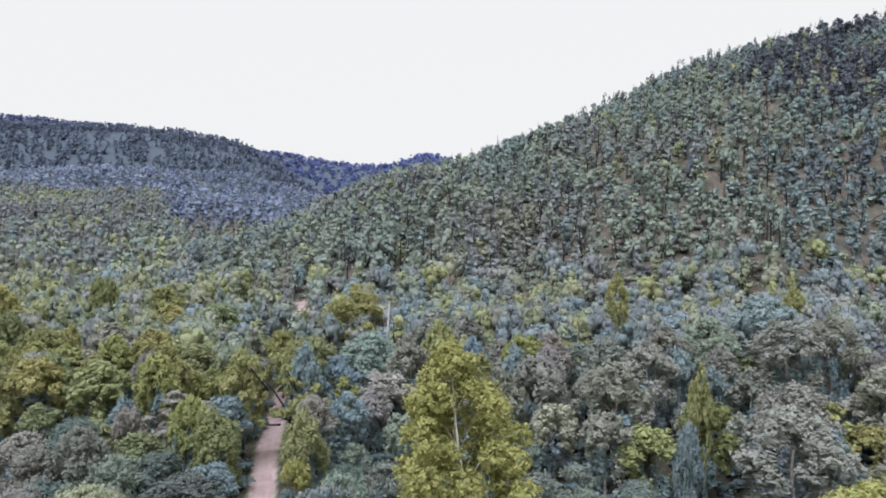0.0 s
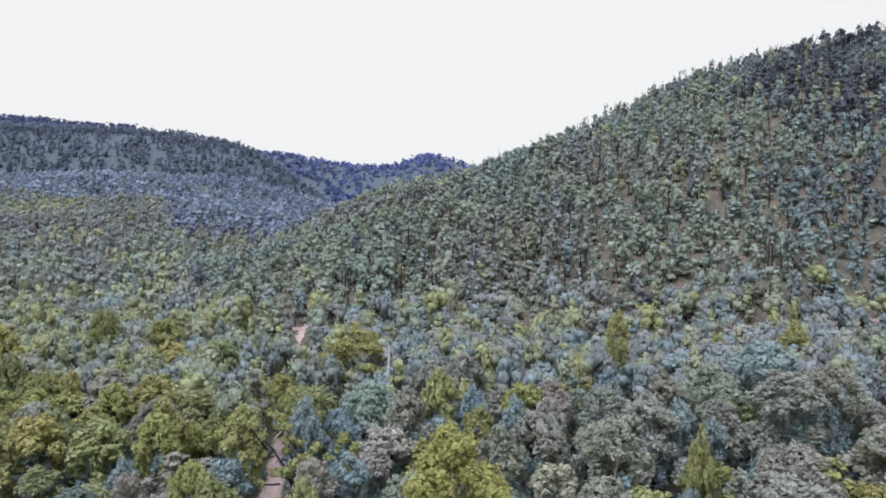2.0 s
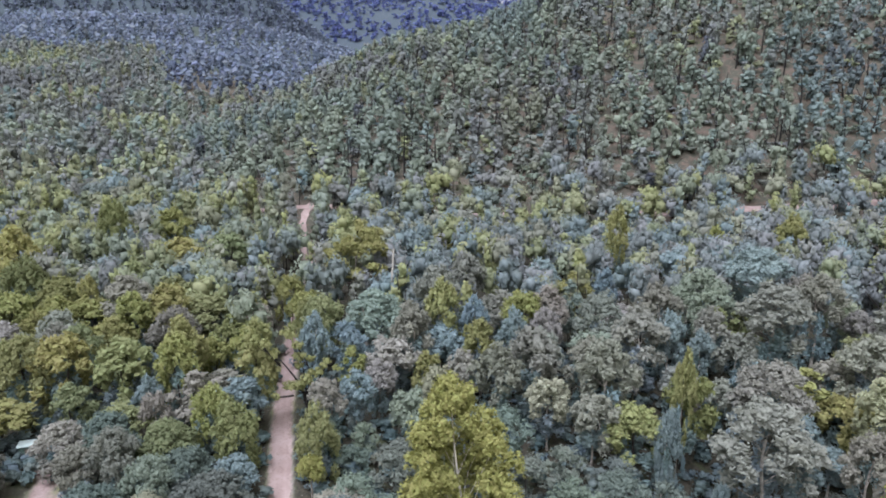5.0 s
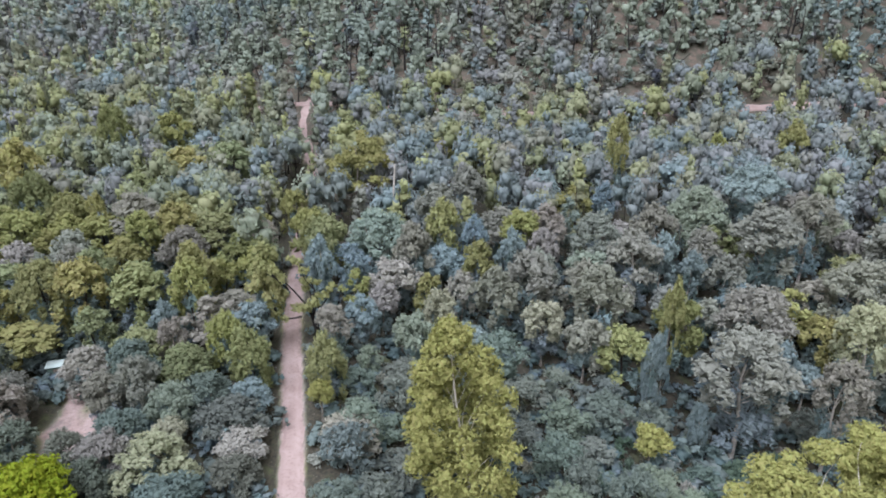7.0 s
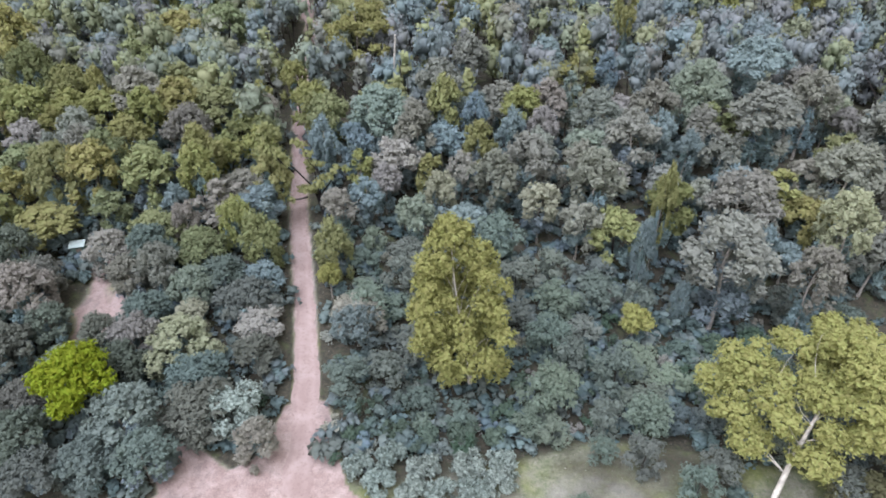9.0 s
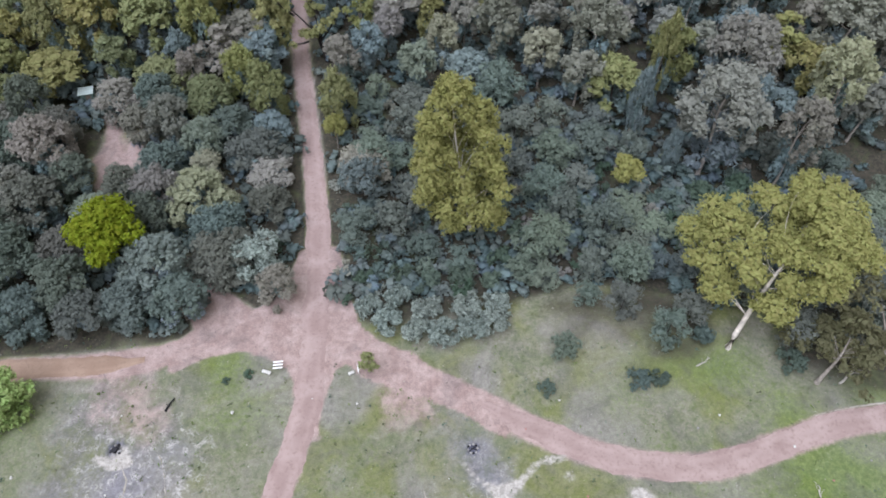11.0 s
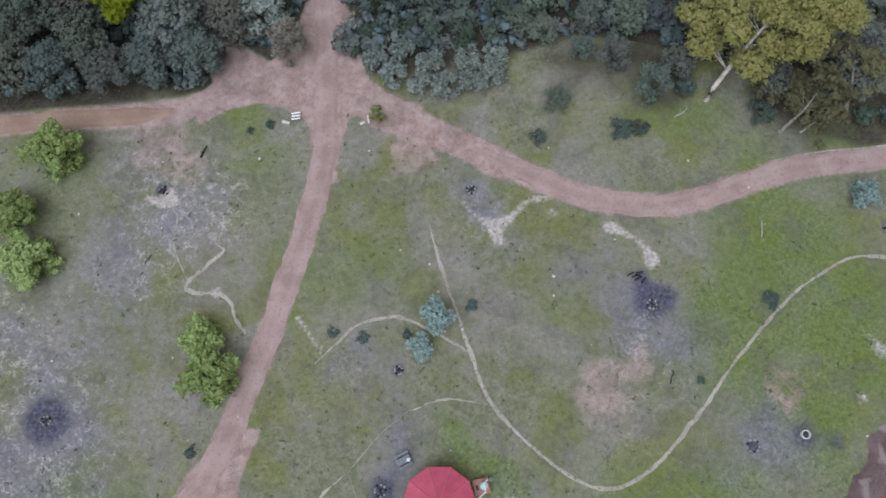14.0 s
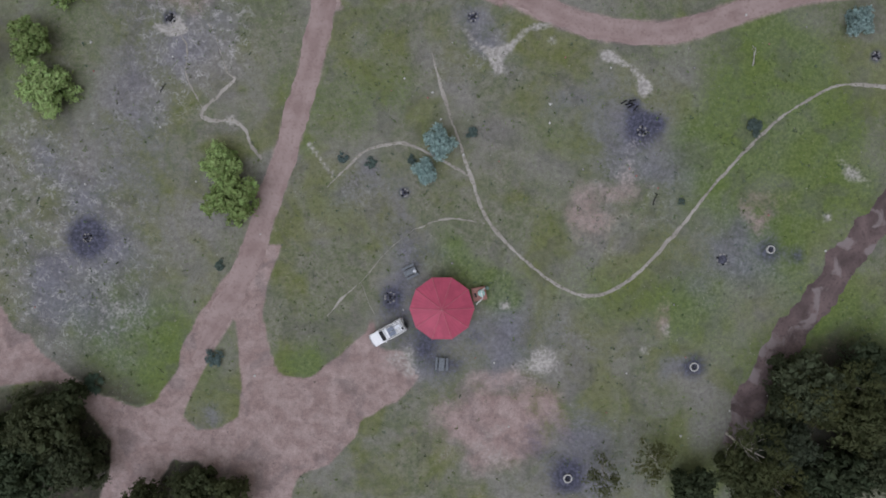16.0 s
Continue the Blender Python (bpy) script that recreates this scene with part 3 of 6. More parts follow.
pale += spot(WX, WY, -5.6, -16, 3.5, 0.6) + spot(WX, WY, 12, -18, 3.5, 0.4) + spot(WX, WY, 8, -28, 5, 0.42) + spot(WX, WY, -12, 5, 3.5, 0.35) + spot(WX, WY, -44, -8, 6, 0.36) + spot(WX, WY, 24, 10, 5, 0.36) + spot(GX, GY, 27.8, 21.8, 1.2, 0.9) + spot(GX, GY, 22.6, 26.4, 1.1, 0.7) + spot(GX, GY, 7.3, 26, 1.6, 0.7) + spot(GX, GY, -29.6, 16.7, 0.9, 0.8) + spot(GX, GY, -21.9, 14, 0.9, 0.9) + spot(GX, GY, 9.2, -8.7, 1.0, 0.6) + spot(GX, GY, 15, 28.5, 1.0, 0.5) + spot(GX, GY, -37.3, 30, 1.3, 0.8) + spot(GX, GY, 14.7, -16.4, 2.0, 0.85) + spot(WX, WY, 57, 9.6, 2.4, 0.6) + spot(GX, GY, 53.8, 4.6, 0.9, 0.7) + spot(GX, GY, 28.7, -14.6, 1.1, 0.6) + spot(GX, GY, 31.7, -11.6, 1.4, 0.5)
hill = smooth(170, 215, GY) * (1 - smooth(500, 700, GY))
# the blue mask rises with distance and tints the ground like haze
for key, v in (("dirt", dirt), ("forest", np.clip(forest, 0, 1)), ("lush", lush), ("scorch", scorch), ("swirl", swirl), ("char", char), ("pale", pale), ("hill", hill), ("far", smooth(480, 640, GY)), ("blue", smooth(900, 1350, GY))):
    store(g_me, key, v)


def ribbon(name, pts, half, mat, lift=0.05, wobble=0.25, label="", step=0.6, ruts=True, narrow=0.0):
    """A worn track: slightly domed, its ragged edges dipping under the turf."""
    line = curve_through(pts, step)
    d = np.gradient(line, axis=0)
    d /= np.linalg.norm(d, axis=1)[:, None]
    side = np.stack([d[:, 1], -d[:, 0]], -1)
    cols = np.linspace(-1, 1, 13)
    verts, rut = [], []
    full = half
    for k, (p, s) in enumerate(zip(line, side)):
        half = full * (1 - narrow * float(smooth(60, 110, p[1]))) * min(1.0, 0.25 + 0.08 * k, 0.25 + 0.08 * (len(line) - 1 - k))
        wl_ = half + wobble * (noise.noise((p[0] * 0.25, p[1] * 0.25, 3.1)) + 0.7 * noise.noise((p[0] * 0.9, p[1] * 0.9, 1)) + 0.4 * noise.noise((p[0] * 2.3, p[1] * 2.3, 1)))
        wr_ = half + wobble * (noise.noise((p[0] * 0.25, p[1] * 0.25, 9.7)) + 0.7 * noise.noise((p[0] * 0.9, p[1] * 0.9, 5)) + 0.4 * noise.noise((p[0] * 2.3, p[1] * 2.3, 5)))
        wl_, wr_ = max(wl_, 0.02), max(wr_, 0.02)
        for c in cols:
            q = p + s * c * (wl_ if c < 0 else wr_)
            verts.append((q[0], q[1], lift * (1 - 1.6 * abs(c) ** 4)))
            rut.append(max(0.0, 1 - abs(abs(c) - 0.45) / 0.2))
    v = np.array(verts)
    v[:, 2] += land(v[:, 0], v[:, 1])
    n, k = len(line), len(cols)
    idx = np.arange(n * k).reshape(n, k)
    me = quad_mesh(name, v, np.stack([idx[:-1, :-1], idx[:-1, 1:], idx[1:, 1:], idx[1:, :-1]], -1).reshape(-1, 4), [mat], smooth_shade=True)
    store(me, "rut", np.array(rut) if ruts else np.zeros(len(v)))
    return tagged(new(name, me), label, "track", kind="structure")


ribbon("road_main", MAIN, 1.9, DIRT, 0.075, 0.55, "pale pink dirt track through forest and clearing", narrow=0.36)
ribbon("road_west", WEST[:5], 1.55, DIRT_ORANGE, 0.065, 0.4, "orange-brown dirt track along the forest edge")
ribbon("road_east", EAST[3:], 1.7, DIRT, 0.07, 0.55, "pale dirt track curving round the clearing")
ribbon("road_mud", MUD, 2.5, DIRT_DARK, 0.06, 0.9, "dark red-brown muddy track")
ribbon("road_gravel", GRAVEL, 1.5, DIRT, 0.3, 0.5, "pale gravel road along the foot of the hill", 3.0)
ribbon("path_loop", LOOP, 0.24, SAND, 0.04, 0.25, "narrow pale sandy footpath in a loop", 0.4, False)
ribbon("path_link", LINK, 0.22, SAND, 0.035, 0.28, "narrow pale sandy footpath", 0.4, False)
ribbon("path_arc", ARC[:3], 0.2, SAND, 0.03, 0.3, "faint pale curved footpath", 0.3, False)
ribbon("path_arc", ARC[2:5], 0.03, SAND, 0.02, 0.16, "faint pale curved footpath", 0.3, False)
ribbon("path_arc", ARC[4:], 0.17, SAND, 0.03, 0.32, "faint pale curved footpath", 0.3, False)
for ash_line, ash_half in ((ASH_A, 0.26), (ASH_B, 0.05), (ASH_C, 0.03)):
    ribbon("path_ash", ash_line, ash_half, SAND, 0.03, 0.4, "thin pale line of washed ash and sand", 0.3, False)
ribbon("path_stub", STUB, 0.1, SAND, 0.03, 0.1, "short faint footpath by the shelter", 0.4, False)
bank = curve_through(EAST, 1.0)
bank_way = np.gradient(bank, axis=0)
bank_way /= np.linalg.norm(bank_way, axis=1)[:, None]
bank = bank + 1.75 * np.stack([-bank_way[:, 1], bank_way[:, 0]], -1)
ribbon("road_bank", [tuple(q) for q in bank[58:-8:3]], 0.11, SAND, 0.06, 0.15, "low pale cut bank along the track's edge", 0.5, False)

# ---- trees ----


def tube(path, radii, sides=5):
    """Vertices and faces of a tapered, bent stem."""
    p = np.array(path, float)
    d = np.gradient(p, axis=0)
    d /= np.linalg.norm(d, axis=1)[:, None] + 1e-9
    ref = np.where(np.abs(d[:, 2:3]) > 0.9, np.array([[1.0, 0, 0]]), np.array([[0, 0, 1.0]]))
    a = np.cross(d, ref)
    a /= np.linalg.norm(a, axis=1)[:, None]
    b = np.cross(d, a)
    ang = np.linspace(0, 2 * np.pi, sides, endpoint=False)
    ring = a[:, None] * np.cos(ang)[None, :, None] + b[:, None] * np.sin(ang)[None, :, None]
    v = (p[:, None] + ring * np.array(radii)[:, None, None]).reshape(-1, 3)
    i = np.arange(len(p) * sides).reshape(len(p), sides)
    j = np.roll(i, -1, 1)
    return v, np.stack([i[:-1], j[:-1], j[1:], i[1:]], -1).reshape(-1, 4)


def joined(pieces):
    vs, fs, at = [], [], 0
    for v, f in pieces:
        vs.append(v)
        fs.append(f + at)
        at += len(v)
    return np.vstack(vs), np.vstack(fs)


def sprays(rng, lobes, density, size, below=-0.35, out=1.0, flat=0.7, jitter=0.55):
    """Small bent leaf sprays over the outside of each lobe (centre, radii), thinner inside."""
    vs = []
    for c, r in lobes:
        r = np.array(r, float) * np.ones(3)
        k = max(2, int(density * (r[0] * r[1] + 2 * r[0] * r[2])))
        d = rng.normal(size=(k * 2, 3))
        d /= np.linalg.norm(d, axis=1)[:, None]
        d = d[d[:, 2] > below + 0.25 * rng.normal(size=len(d))][:k]
        k = len(d)
        heart = rng.normal(size=(max(5, k // 9), 3))
        heart /= np.linalg.norm(heart, axis=1)[:, None]
        own = np.argmax(d @ heart.T, axis=1)
        d = d * 0.55 + heart[own] * 0.45
        d /= np.linalg.norm(d, axis=1)[:, None]
        r = r * (0.9 + 0.22 * rng.random(len(heart)))[own][:, None]
        p = c + d * r * (1.0 - 0.3 * rng.random((k, 1)) ** 2 + 0.1 * rng.normal(size=(k, 1)))
        n = d * out + rng.normal(size=(k, 3)) * jitter + np.array([0, 0, 0.2])
        n /= np.linalg.norm(n, axis=1)[:, None]
        t = np.cross(n, rng.normal(size=(k, 3)))
        t /= np.linalg.norm(t, axis=1)[:, None]
        b = np.cross(n, t)
        s = size * (0.6 + 0.8 * rng.random((k, 1)))
        w = s * flat
        vs.append(np.stack([p + t * s * 0.5, p + b * w * 0.5 - n * s * 0.12, p - t * s * 0.5, p - b * w * 0.5 - n * s * 0.12], 1).reshape(-1, 3))
    v = np.vstack(vs)
    return v, np.arange(len(v)).reshape(-1, 4)


def cube_ball(k):
    """Unit ball of k x k x 6 quads, its edges merged."""
    s = np.tan(np.linspace(-1, 1, k + 1) * np.pi / 4)
    vs, fs = [], []
    for axis in range(3):
        for sign in (-1, 1):
            u, w = np.meshgrid(s, s)
            q = np.zeros((u.size, 3))
            q[:, axis], q[:, (axis + 1) % 3], q[:, (axis + 2) % 3] = sign, u.ravel() * sign, w.ravel()
            i = np.arange(u.size).reshape(k + 1, k + 1) + u.size * len(vs)
            fs.append(np.stack([i[:-1, :-1], i[:-1, 1:], i[1:, 1:], i[1:, :-1]], -1).reshape(-1, 4))
            vs.append(q)
    v, back = np.unique(np.round(np.vstack(vs), 5), axis=0, return_inverse=True)
    f = np.asarray(back).ravel()[np.vstack(fs)]
    return v / np.linalg.norm(v, axis=1)[:, None], f


BALLS = {k: cube_ball(k) for k in (1, 2, 3)}


def blob(rng, c, r, size=0.6, fine=3):
    """A ragged clump of inner foliage, all knobs and hollows."""
    v, f = BALLS[fine]
    out = size * (1 + 0.16 * np.sin(v @ rng.normal(size=3) * 3 + rng.random() * 6) + 0.12 * np.sin(v @ rng.normal(size=3) * 6 + rng.random() * 6))
    out = out * (1 + 0.13 * rng.normal(size=len(v)))
    return np.array(c) + (v * out[:, None] + 0.07 * rng.normal(size=v.shape)) * np.array(r), f


def leafy(rng, lobes, density, size, core=0.66, **kw):
    """Leaf sprays over each lobe, and larger, darker-lying sprays within that close the crown."""
    pieces = [sprays(rng, lobes, density, size, **kw)]
    if core:
        inner = [(c, np.array(r) * np.ones(3) * core) for c, r in lobes]
        pieces.append(sprays(rng, inner, 0.42 * density * (size / 0.5) ** 0.5, size * 1.75, below=-0.9, out=0.8, flat=0.75, jitter=0.7))
    return joined(pieces)


def bend(rng, a, b, k=6, sag=0.08):
    a, b = np.array(a, float), np.array(b, float)
    s = np.linspace(0, 1, k)[:, None]
    off = rng.normal(size=3) * np.linalg.norm(b - a) * sag
    return a + (b - a) * s + off * np.sin(s * np.pi)


def stem(rng, top, r0, lobes, limbs, lean=(0, 0), wob=0.04, thin=0.3, start=0.45, sides=6, limb=0.36):
    """A trunk and limbs reaching into the lobes."""
    h = top
    s = np.linspace(0, 1, 9)[:, None]
    path = np.hstack([s * lean[0] + wob * h * np.sin(s * 5 + rng.random() * 6) * s, s * lean[1] + wob * h * np.cos(s * 4 + rng.random() * 6) * s, s * h - 0.4 * (s == 0)])
    rad = r0 * (1 - (1 - thin) * s[:, 0]) * (1 + 0.5 * np.exp(-s[:, 0] * 18))
    out = [tube(path, rad, sides)]
    order = rng.permutation(len(lobes))[:limbs]
    for k in order:
        c = np.array(lobes[k][0])
        f = np.clip(min(c[2] / h - 0.18, 0.95) - 0.15 * rng.random(), start, 0.95)
        base = np.array([np.interp(f, s[:, 0], path[:, q]) for q in range(3)])
        rb = r0 * (1 - (1 - thin) * f) * limb
        out.append(tube(bend(rng, base, c, 6, 0.1), np.linspace(rb, rb * 0.25, 6), 4))
    return joined(out)


def dome_lobes(rng, h, r, lobes=26, depth=0.5, big_heads=1.0):
    """Rounded heads heaped into an uneven dome, with gaps, and draping tufts below them."""
    out = []
    for k in range(lobes):
        if depth >= 0.74:
            low = k % 2 == 1
            a, q = k * 2.4 + rng.random() * 1.2, math.sqrt((k + 0.5) / lobes) * 0.85
            lr = r * (0.3 + 0.2 * rng.random()) * (0.85 if low else 1) * big_heads
            z = h - lr * 0.8 - h * depth * 0.55 * q**2 - h * 0.07 * rng.random()
            if low:
                z -= h * depth * (0.2 + 0.6 * rng.random())
                q *= 0.8
        else:
            low = k % 5 in (2, 4)
            a, q = k * 2.4 + rng.random() * 1.2, math.sqrt((k + 0.3) / lobes) * 0.82
            lr = r * (0.3 + 0.2 * rng.random()) * (0.8 if low else 1) * big_heads
            z = h - lr * 0.8 - h * 0.24 * q**2 - h * 0.08 * rng.random()
            if low:
                z = h * (0.88 - depth * (0.3 + 0.65 * rng.random()))
                q *= 0.75
        out.append((np.array([math.cos(a) * q * r, math.sin(a) * q * r, z]), (lr, lr, lr * (0.75 + 0.3 * rng.random()))))
    return out


def cone_lobes(rng, h, r, lobes, low=0.2, belly=0.4):
    """Heads set round a tall stem, widest at the belly, narrowing to the top."""
    out = []
    for k in range(lobes):
        f = (k + rng.random()) / lobes
        wide = np.interp(f, [0, belly, 0.75, 1], [0.55, 1, 0.66, 0.1])
        a, q = k * 2.4 + rng.random(), wide * (0.35 + 0.6 * rng.random())
        lr = r * (0.2 + 0.14 * rng.random()) * (0.7 + 0.5 * wide) * min(1.0, (30 / lobes) ** 0.4)
        if lobes > 40 and math.sin(a) < -0.92:
            q = wide * 0.95 if k % 3 else 0.0
            if k % 3 == 0:
                continue
        out.append((np.array([math.cos(a) * q * r, math.sin(a) * q * r, h * (low + (0.97 - low) * f)]), (lr, lr, lr * 1.05)))
    return out


def gum_lobes(rng, h, r, heads):
    """A broad dome of many rounded heads, drapes hanging below its rim, and columns of foliage down the trunk."""
    top, low_foliage = [], []
    ox, oy = 0.1 * r * rng.normal(size=2)
    fit = math.sqrt(12 / heads)
    for k in range(heads):
        a, q = k * 2.4 + rng.random() * 0.7, math.sqrt((k + 0.25) / heads) * 0.8
        lr = r * (0.25 + 0.13 * rng.random()) * fit
        drop = r * 1.5 * q * q + 0.16 * r * rng.random() + (0.35 * r if rng.random() < 0.15 else 0)
        top.append((np.array([ox + math.cos(a) * q * r, oy + math.sin(a) * q * r, h - lr * 0.8 - drop]), (lr, lr, lr * (0.95 + 0.35 * rng.random()))))
    for k in range(heads // 2):
        a, q, lr = k * 2.4 * 2 + rng.random(), 0.5 + 0.3 * rng.random(), r * (0.17 + 0.1 * rng.random()) * fit
        top.append((np.array([ox + math.cos(a) * q * r, oy + math.sin(a) * q * r, h - r * (1.25 + 1.1 * rng.random())]), (lr, lr, lr * (1.8 + 0.9 * rng.random()))))
    for k in range(8):
        a, q = k * 2.1 + rng.random(), 0.1 + 0.5 * rng.random()
        low_foliage.append((np.array([math.cos(a) * q * r, math.sin(a) * q * r, h * (0.14 + 0.42 * rng.random())]), (r * 0.2, r * 0.2, h * (0.1 + 0.05 * rng.random()))))
    return top, low_foliage


PROTOS = []


def tree_proto(name, seed, kind, h, r, leaves, bark, density=17, size=0.5, **opt):
    """One tree with its trunk and crown, standing at the origin until it is placed."""
    rng = np.random.default_rng(seed)
    low_foliage = []
    if kind == "gum":
        lobes, low_foliage = gum_lobes(rng, h, r, opt.get("lobes", 12))
        tv, tf = stem(rng, h * 0.8, opt.get("girth", 0.2), lobes, opt.get("limbs", 6), thin=0.35)
    elif kind == "dome":
        lobes = dome_lobes(rng, h, r, opt.get("lobes", 22), opt.get("depth", 0.5), opt.get("heads", 1.0))
        tv, tf = stem(rng, h * 0.72, opt.get("girth", 0.22), lobes, opt.get("limbs", 7))
    elif kind == "cone":
        lobes = cone_lobes(rng, h, r, opt.get("lobes", 30), opt.get("low", 0.2), opt.get("belly", 0.4))
        tv, tf = stem(rng, h * 0.95, opt.get("girth", 0.3), lobes, opt.get("limbs", 10), wob=0.012, thin=0.15, start=0.2, limb=opt.get("limb", 0.36))
    else:
        lobes = [(np.array([math.cos(a) * q * r, math.sin(a) * q * r, h * (0.25 + 0.55 * (1 - q * q) * (0.6 + 0.4 * rng.random()))]), (r * 0.36, r * 0.36, h * 0.27))
                 for a, q in zip(rng.random(opt.get("few", 12)) * 6.283, np.sqrt(rng.random(opt.get("few", 12))) * 0.8)]
        tv, tf = stem(rng, h * 0.5, 0.08, lobes, 5, start=0.1, sides=4)
    lv, lf = leafy(rng, lobes, density, size, opt.get("core", 0.66), below=opt.get("below", -0.45), flat=opt.get("flat", 0.46))
    root = new(name)
    pieces = [("trunk", tv, tf, bark, True), ("crown", lv, lf, leaves, False)]
    # foliage below the crown carries its shade as a bluer leaf colour
    if low_foliage:
        pieces.append(("lower_crown", *leafy(rng, low_foliage, density * 0.7, size * 1.05, 0.6, below=-0.9, flat=0.42), LEAF_LOW_SHADE, False))
    for part_name, v, f, mat, sm in pieces:
        ob = new(part_name, quad_mesh(part_name, v, f, [mat], smooth_shade=sm))
        ob.parent = root
    PROTOS.append(root)
    return root


PLACED = []
USED = set()


def plant(proto, x, y, h, r, turn, label, group, base_h, base_r, tilt=(0, 0), category="tree"):
    z = float(land(x, y)) - 0.05
    m = Matrix.Translation((x, y, z)) @ Euler((radians(tilt[0]), radians(tilt[1]), turn)).to_matrix().to_4x4() @ Matrix.Diagonal((r / base_r, r / base_r, h / base_h, 1))
    if proto.name in USED:
        ob = copy_thing(proto, m)
    else:
        USED.add(proto.name)
        proto.matrix_basis = m
        ob = proto
    PLACED.append((x, y, r)) if (x, y, r) not in PLACED else None
    return tagged(ob, label, category, group)


# each kind of gum: close trees, and trees deeper in the forest with fewer, larger sprays
KINDS = {}
for key, stem_name, leaves, bark, close_n, deep_n, seed, lab in (
        ("grey", "gum_tree", LEAF_GREY, BARK_GREY, 4, 4, 10, "grey-green gum tree with a rounded lumpy crown in dense forest"),
        ("brown", "brown_gum_tree", LEAF_BROWN, BARK_PALE, 3, 3, 220, "brownish-grey gum tree with a broad domed crown in dense forest"),
        ("teal", "blue_gum_tree", LEAF_TEAL, BARK_PALE, 2, 3, 240, "pale blue-green gum tree with a rounded crown in dense forest"),
        ("olive", "olive_gum_tree", LEAF_OLIVE, BARK_DARK, 3, 4, 30, "olive-green gum tree with dark trunk in dense forest"),
        ("gold", "yellow_gum_tree", LEAF_GOLD, BARK_GREY, 1, 2, 260, "yellowish olive gum tree with a loose crown in dense forest"),
        ("shade_toned", "dusky_gum_tree", LEAF_SHADE_TONED, BARK_GREY, 3, 2, 60, "shade-toned green gum tree with a broad crown near the track")):
    KINDS[key] = ([tree_proto(stem_name, seed + k, "gum", 10, 3.8, leaves, bark, lobes=12 + k % 3, density=58, size=0.42) for k in range(close_n)],
                  [tree_proto(stem_name, seed + 10 + k, "gum", 14, 3.8, leaves, bark, lobes=10 + k % 4, limbs=5, density=24, size=0.62) for k in range(deep_n)],
                  [tree_proto(stem_name, seed + 16 + k, "gum", 15, 6.5, leaves, bark, lobes=24, limbs=9, density=26, size=0.58, girth=0.3) for k in range(2)], lab)
TALL = {kind: [tree_proto(stem_name, seed + k, "gum", 22, 5, leaves, BARK_PALE, lobes=17, limbs=9, density=28, size=0.56, girth=0.3) for k in range(2)]
        for kind, stem_name, leaves, seed in (("brown", "brown_gum_tree", LEAF_BROWN, 400), ("grey", "gum_tree", LEAF_GREY, 410), ("teal", "blue_gum_tree", LEAF_TEAL, 420))}
BLUE = [tree_proto("wattle", 50 + k, "dome", 8, 3, LEAF_BLUE, BARK_DARK, lobes=14, depth=0.85, density=38, size=0.4, limbs=4, girth=0.12) for k in range(4)]
SHRUB = [tree_proto("shrub", 70 + k, "bush", 2.4, 2, LEAF_SHRUB, BARK_DARK, density=34, size=0.44) for k in range(3)]
PALE_SHRUB = [tree_proto("pale_shrub", 80 + k, "bush", 2.6, 2.2, LEAF_PALE_GREY, BARK_DARK, density=40, size=0.5, flat=0.4) for k in range(2)]
SLIM = [tree_proto("slim_gum_tree", 90 + k, "cone", 14, 2.8, LEAF_OLIVE if k else LEAF_GREY, BARK_GREY, lobes=18, low=0.25, belly=0.45, density=26, size=0.6, limbs=6, girth=0.16) for k in range(3)]

rs = np.random.default_rng(5)
IN_WOOD = "trees of the valley forest"


def forest_gum(kind, x, y, h, r, k):
    close, deep, broad, lab = KINDS[kind]
    protos, base, wide = (TALL[kind], 22, 5) if h > 17.5 and kind in TALL else (broad, 15, 6.5) if r > 5 else (close, 10, 3.8) if y < 90 else (deep, 14, 3.8)
    plant(protos[k % len(protos)], x, y, h, r, rs.random() * 6.28, lab, IN_WOOD, base, wide)


